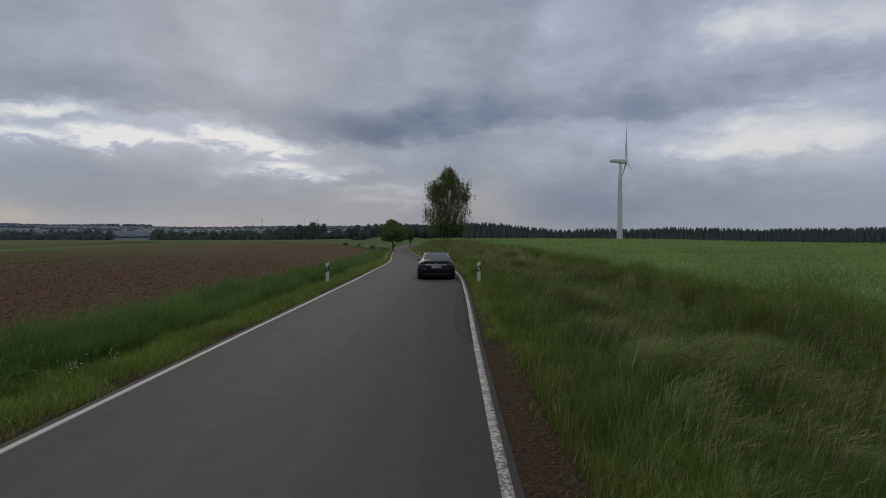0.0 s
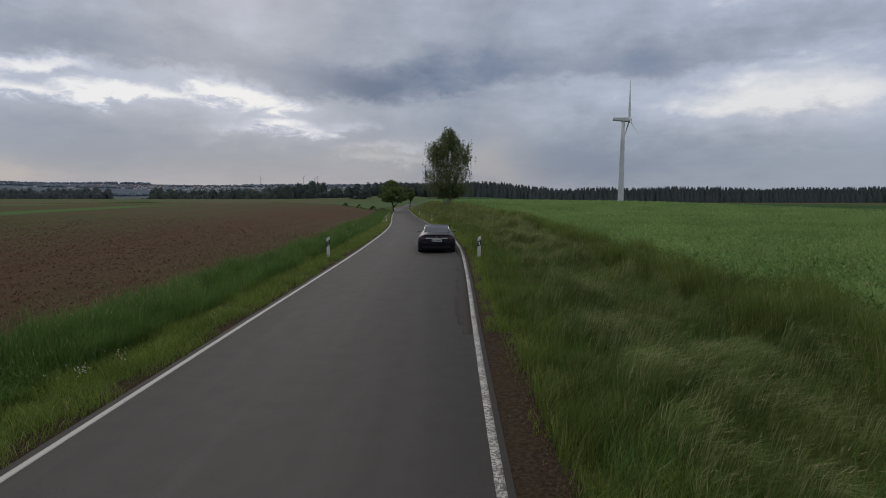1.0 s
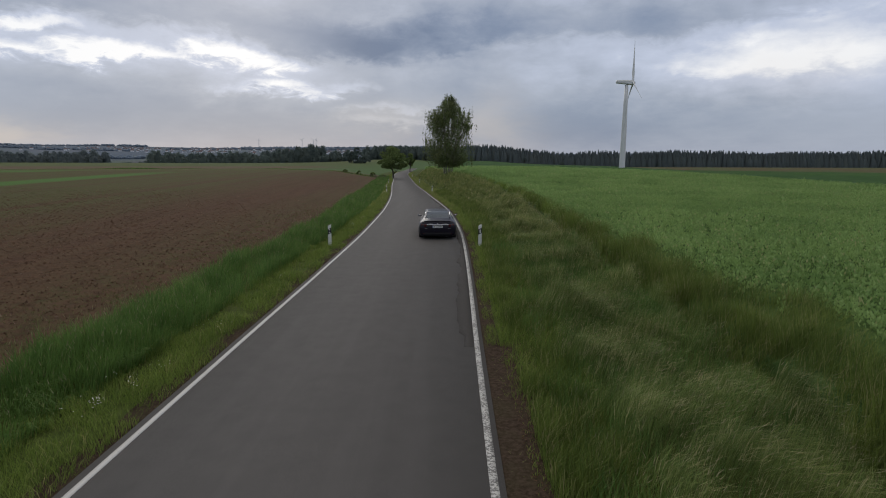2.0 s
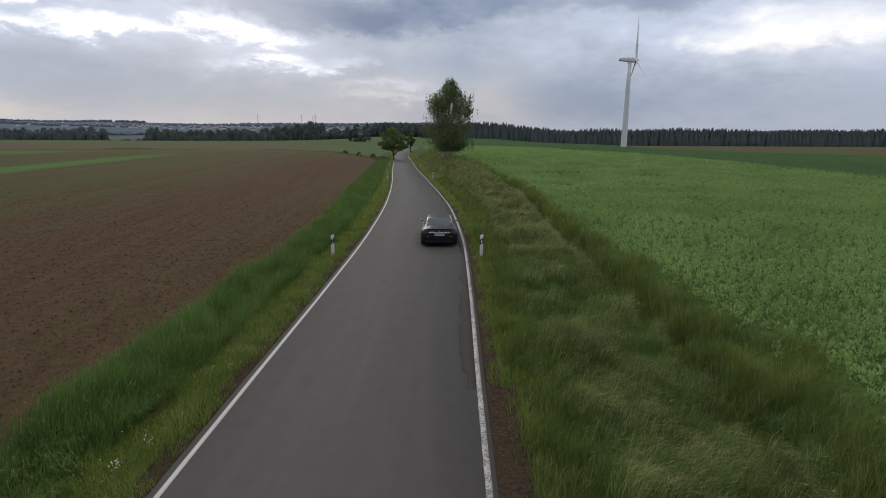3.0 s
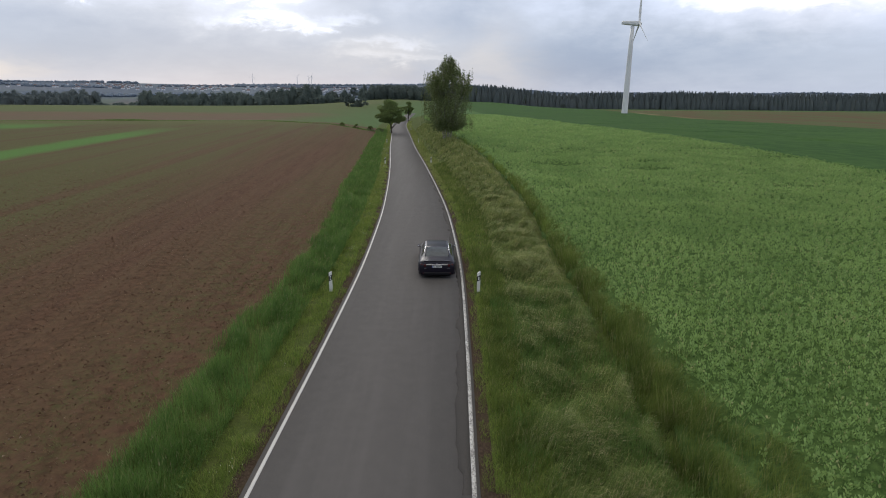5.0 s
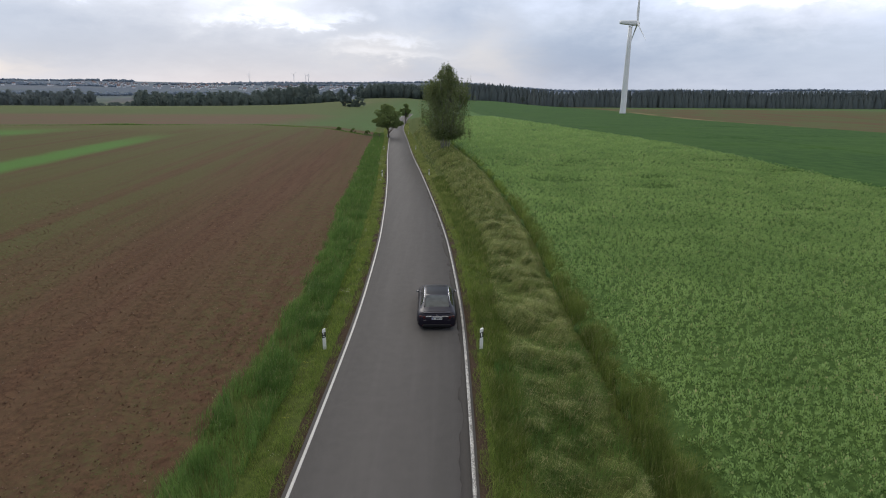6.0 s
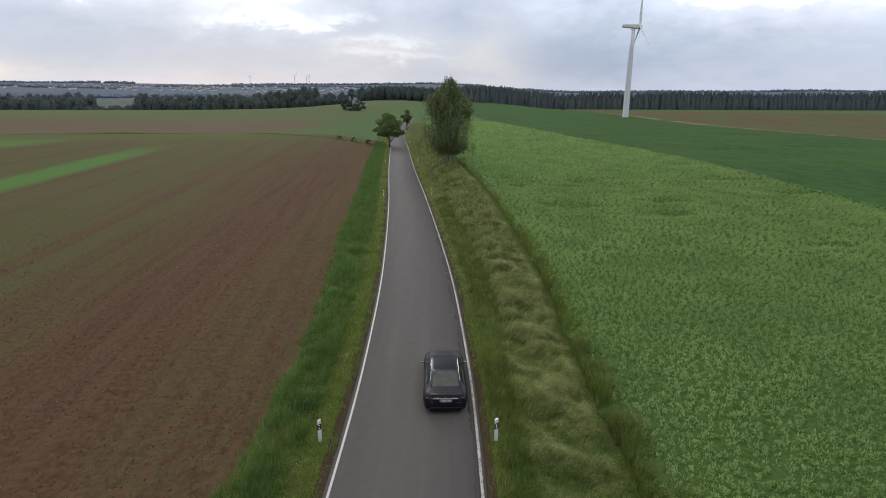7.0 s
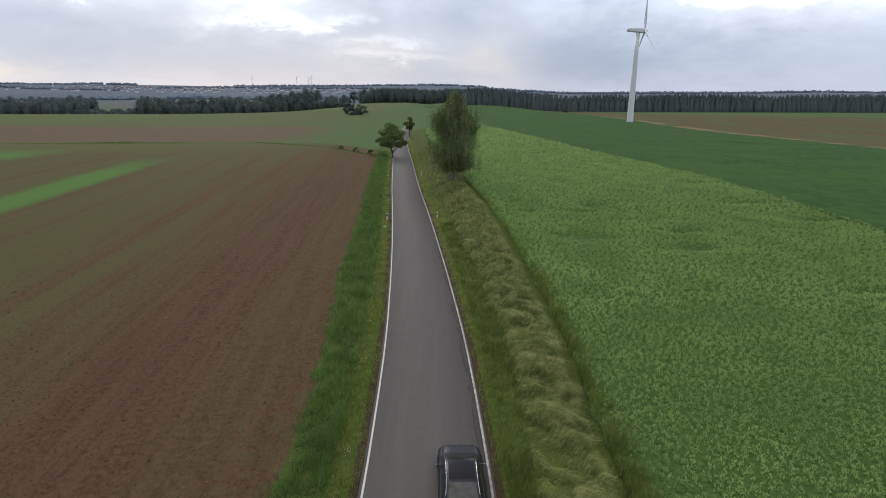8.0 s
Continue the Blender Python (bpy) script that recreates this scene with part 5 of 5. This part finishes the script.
        part("window_trim", tube(bmesh.new(), line, [0.013] * 14, 5), M_CHROME, c, "bright window trim")
        line = [(s * float(f[6](y)) * 0.93, y, float(f[5](y)) - 0.012) for y in np.linspace(-0.5, 0.45, 8)]
        part("glass_rim", tube(bmesh.new(), line, [0.022] * 8, 5), M_BLACK, c, "black rim of the rear glass")
    part("trim_strip", box(-0.56, 0.56, -1.105, -1.06, 0.835, 0.88, bevel=0.008), M_CHROME, c, "chrome strip across the tailgate")
    part("diffuser", box(-0.70, 0.70, -1.11, -0.9, 0.27, 0.45, bevel=0.05), M_ROOF_GLASS, c, "black lower bumper")
    part("spoiler", box(-0.66, 0.66, -1.07, -0.93, 1.03, 1.055, bevel=0.011), M_PAINT, c)
    part("emblem", box(-0.03, 0.03, -1.09, -1.078, 0.895, 0.95, bevel=0.003), M_CHROME, c, "small chrome emblem")
    plate = part("number_plate", box(-0.26, 0.26, -1.10, -1.078, 0.70, 0.81, bevel=0.003), M_PLATE, c, "white number plate with dark bars")
    part("plate_strip", box(-0.255, -0.215, -1.104, -1.099, 0.705, 0.805), M_PLATE_BLUE, plate, "blue end strip", False)
    for x0, x1 in ((-0.18, -0.13), (-0.06, -0.01), (0.01, 0.05), (0.07, 0.11), (0.13, 0.17), (0.19, 0.23)):
        part("plate_bar", box(x0, x1, -1.104, -1.099, 0.725, 0.785), M_BLACK, plate, "dark bar", False)
    return c


car((-0.36, 29.0), 0.8)


# ---- wild flowers ----
def flowers(spots, mat, label, seed):
    rng = np.random.default_rng(seed)
    cs, n = [], []
    for x, y, z, w, k in spots:
        q = rng.normal(0, 1, (k, 3)) * [w, w, 0.07] + [x, y, z]
        q[:, 2] += land(q[:, 0], q[:, 1])
        cs.append(q)
    c = np.concatenate(cs)
    m = len(c)
    a = np.arange(6) * math.pi / 3
    ring = np.stack([np.cos(a), np.sin(a), 0.25 * np.sin(a * 2)], 1)
    size = rng.uniform(0.006, 0.012, m) * (1 + np.maximum(c[:, 1] - 10, 0) / 45)
    verts = c[:, None, :] + ring[None] * size[:, None, None]
    return tagged(new("wild_flowers", np_mesh("wild_flowers", verts.reshape(-1, 3), np.arange(m * 6).reshape(-1, 6), mat)), label, "flowers", kind="stuff")


def along(y0, y1, n, off, seed):
    y = np.random.default_rng(seed).uniform(y0, y1, n)
    return [(float(road_x(v)) + off + 0.35 * math.sin(v * 7), float(v), 0.3, 0.10, 7) for v in y]


flowers([(-5.68, 8.4, 0.40, 0.08, 26), (-5.5, 9.1, 0.40, 0.06, 14), (-5.9, 8.2, 0.4, 0.12, 6), (-5.3, 12.5, 0.4, 0.25, 12), (-5.6, 33.0, 0.3, 0.15, 18)] + along(5, 60, 5, -3.75, 3), M_FLOWER, "small white wild flowers in the verge", 71)
flowers(along(14, 90, 34, -3.9, 4), M_YELLOW, "small yellow wild flowers in the verge", 72)
flowers([(-8.9, 82.5, 0.35, 0.25, 40), (-12.3, 118, 0.35, 0.4, 40), (-11.0, 105, 0.35, 0.5, 40), (-11.8, 112, 0.35, 0.5, 30)], M_FLOWER, "white umbels beside the far posts", 73)


# ---- end of the ploughed field ----
gx = SEED.uniform(-190, -19, 6000)
gy = 204 - 0.0016 * np.maximum(-60 - gx, 0) ** 1.2 - 18 * smooth(-70, -20, gx) + SEED.normal(0, 1.2, len(gx))
a = SEED.uniform(0, 6.28, len(gx))
blades("field_edge_grass", gx, gy, SEED.uniform(0.2, 0.6, len(gx)) * (1 + 0.8 * lumps(gx, gy, 12, 0.7)), np.full(len(gx), 0.16), 0.3 * np.cos(a), 0.3 * np.sin(a), M_TALL, "strip of tall grass at the ploughed field's end", "grass")
for i, (x, y, h) in enumerate(((-24, 188, 1.5), (-29, 190, 1.2), (-34, 191, 1.0), (-20, 186, 1.0))):
    broad_tree("field_shrub", (x, y, float(land(x, y))), h, h * 0.8, 0.2, 9, 500, 0.2, "low green shrub at the field corner", 80 + i)


# ---- timber fence at the field corner ----
M_TIMBER = mottled("weathered_timber", (0.10, 0.085, 0.065), (0.20, 0.175, 0.14), (0.14, 0.13, 0.11), 8, 0.9, 0.01)
fence = thing("timber_fence", (-21.5, 180.0, float(land(-21.5, 180.0))), "short weathered timber fence at the field corner", "fence", turn=-12)
for x in (-2.4, -0.8, 0.8, 2.4):
    bm = bmesh.new()
    tube(bm, [(x, 0, -0.3), (x + 0.03, 0, 0.6), (x + 0.05, 0.02, 1.15)], [0.07, 0.065, 0.055], 8)
    part("post", bm, M_TIMBER, fence)
for z in (0.45, 0.95):
    bm = bmesh.new()
    tube(bm, [(-2.6, -0.07, z), (0, -0.08, z + 0.05), (2.6, -0.07, z - 0.04)], [0.05, 0.045, 0.04], 8)
    part("rail", bm, M_TIMBER, fence)


# ---- the far town ----
M_RENDER_WALL = plain("pale_house_wall", (0.72, 0.73, 0.75), 0.9, scale=0.8)
M_ROOF = mottled("tile_roof", (0.115, 0.105, 0.115), (0.150, 0.125, 0.130), (0.10, 0.10, 0.12), 2.0, 0.9)


def house(place, w, l, h, turn, roof, label):
    t = thing("house", place, label, "house", "houses of the far town", turn)
    part("wall", box(-w / 2, w / 2, -l / 2, l / 2, -2, h), M_RENDER_WALL, t, smooth_shade=False)
    bm = bmesh.new()
    e = 0.5
    v = [bm.verts.new(p) for p in ((-w / 2 - e, -l / 2 - e, h), (w / 2 + e, -l / 2 - e, h), (w / 2 + e, l / 2 + e, h), (-w / 2 - e, l / 2 + e, h), (0, -l / 2 - e, h + w * 0.42), (0, l / 2 + e, h + w * 0.42))]
    for f in ((0, 1, 4), (1, 2, 5, 4), (2, 3, 5), (3, 0, 4, 5), (3, 2, 1, 0)):
        bm.faces.new([v[i] for i in f])
    part("roof", bm, roof, t, smooth_shade=False)
    return t


M_RED_ROOF = mottled("red_tile_roof", (0.17, 0.130, 0.130), (0.20, 0.145, 0.140), (0.16, 0.14, 0.145), 2.0, 0.9)
first = [house((-700, 2500, float(land(-700, 2500))), 8, 11, 4.5, 30, M_ROOF, "far pale house with a dull gabled roof"),
         house((-760, 2560, float(land(-760, 2560))), 9, 12, 4.5, 70, M_RED_ROOF, "far pale house with a red gabled roof")]
rng = np.random.default_rng(9)
for i in range(210):
    x = float(rng.choice((-1750, -1600, -1450, -1150, -800, -560)) + rng.normal(0, 90))
    y = float(rng.choice((2550, 2700, 2900, 3050)) + rng.normal(0, 70))
    h = copy_thing(first[i % 2], pose(x, y, float(land(x, y)) + 2.0, 0, 0, float(rng.uniform(0, 180))))
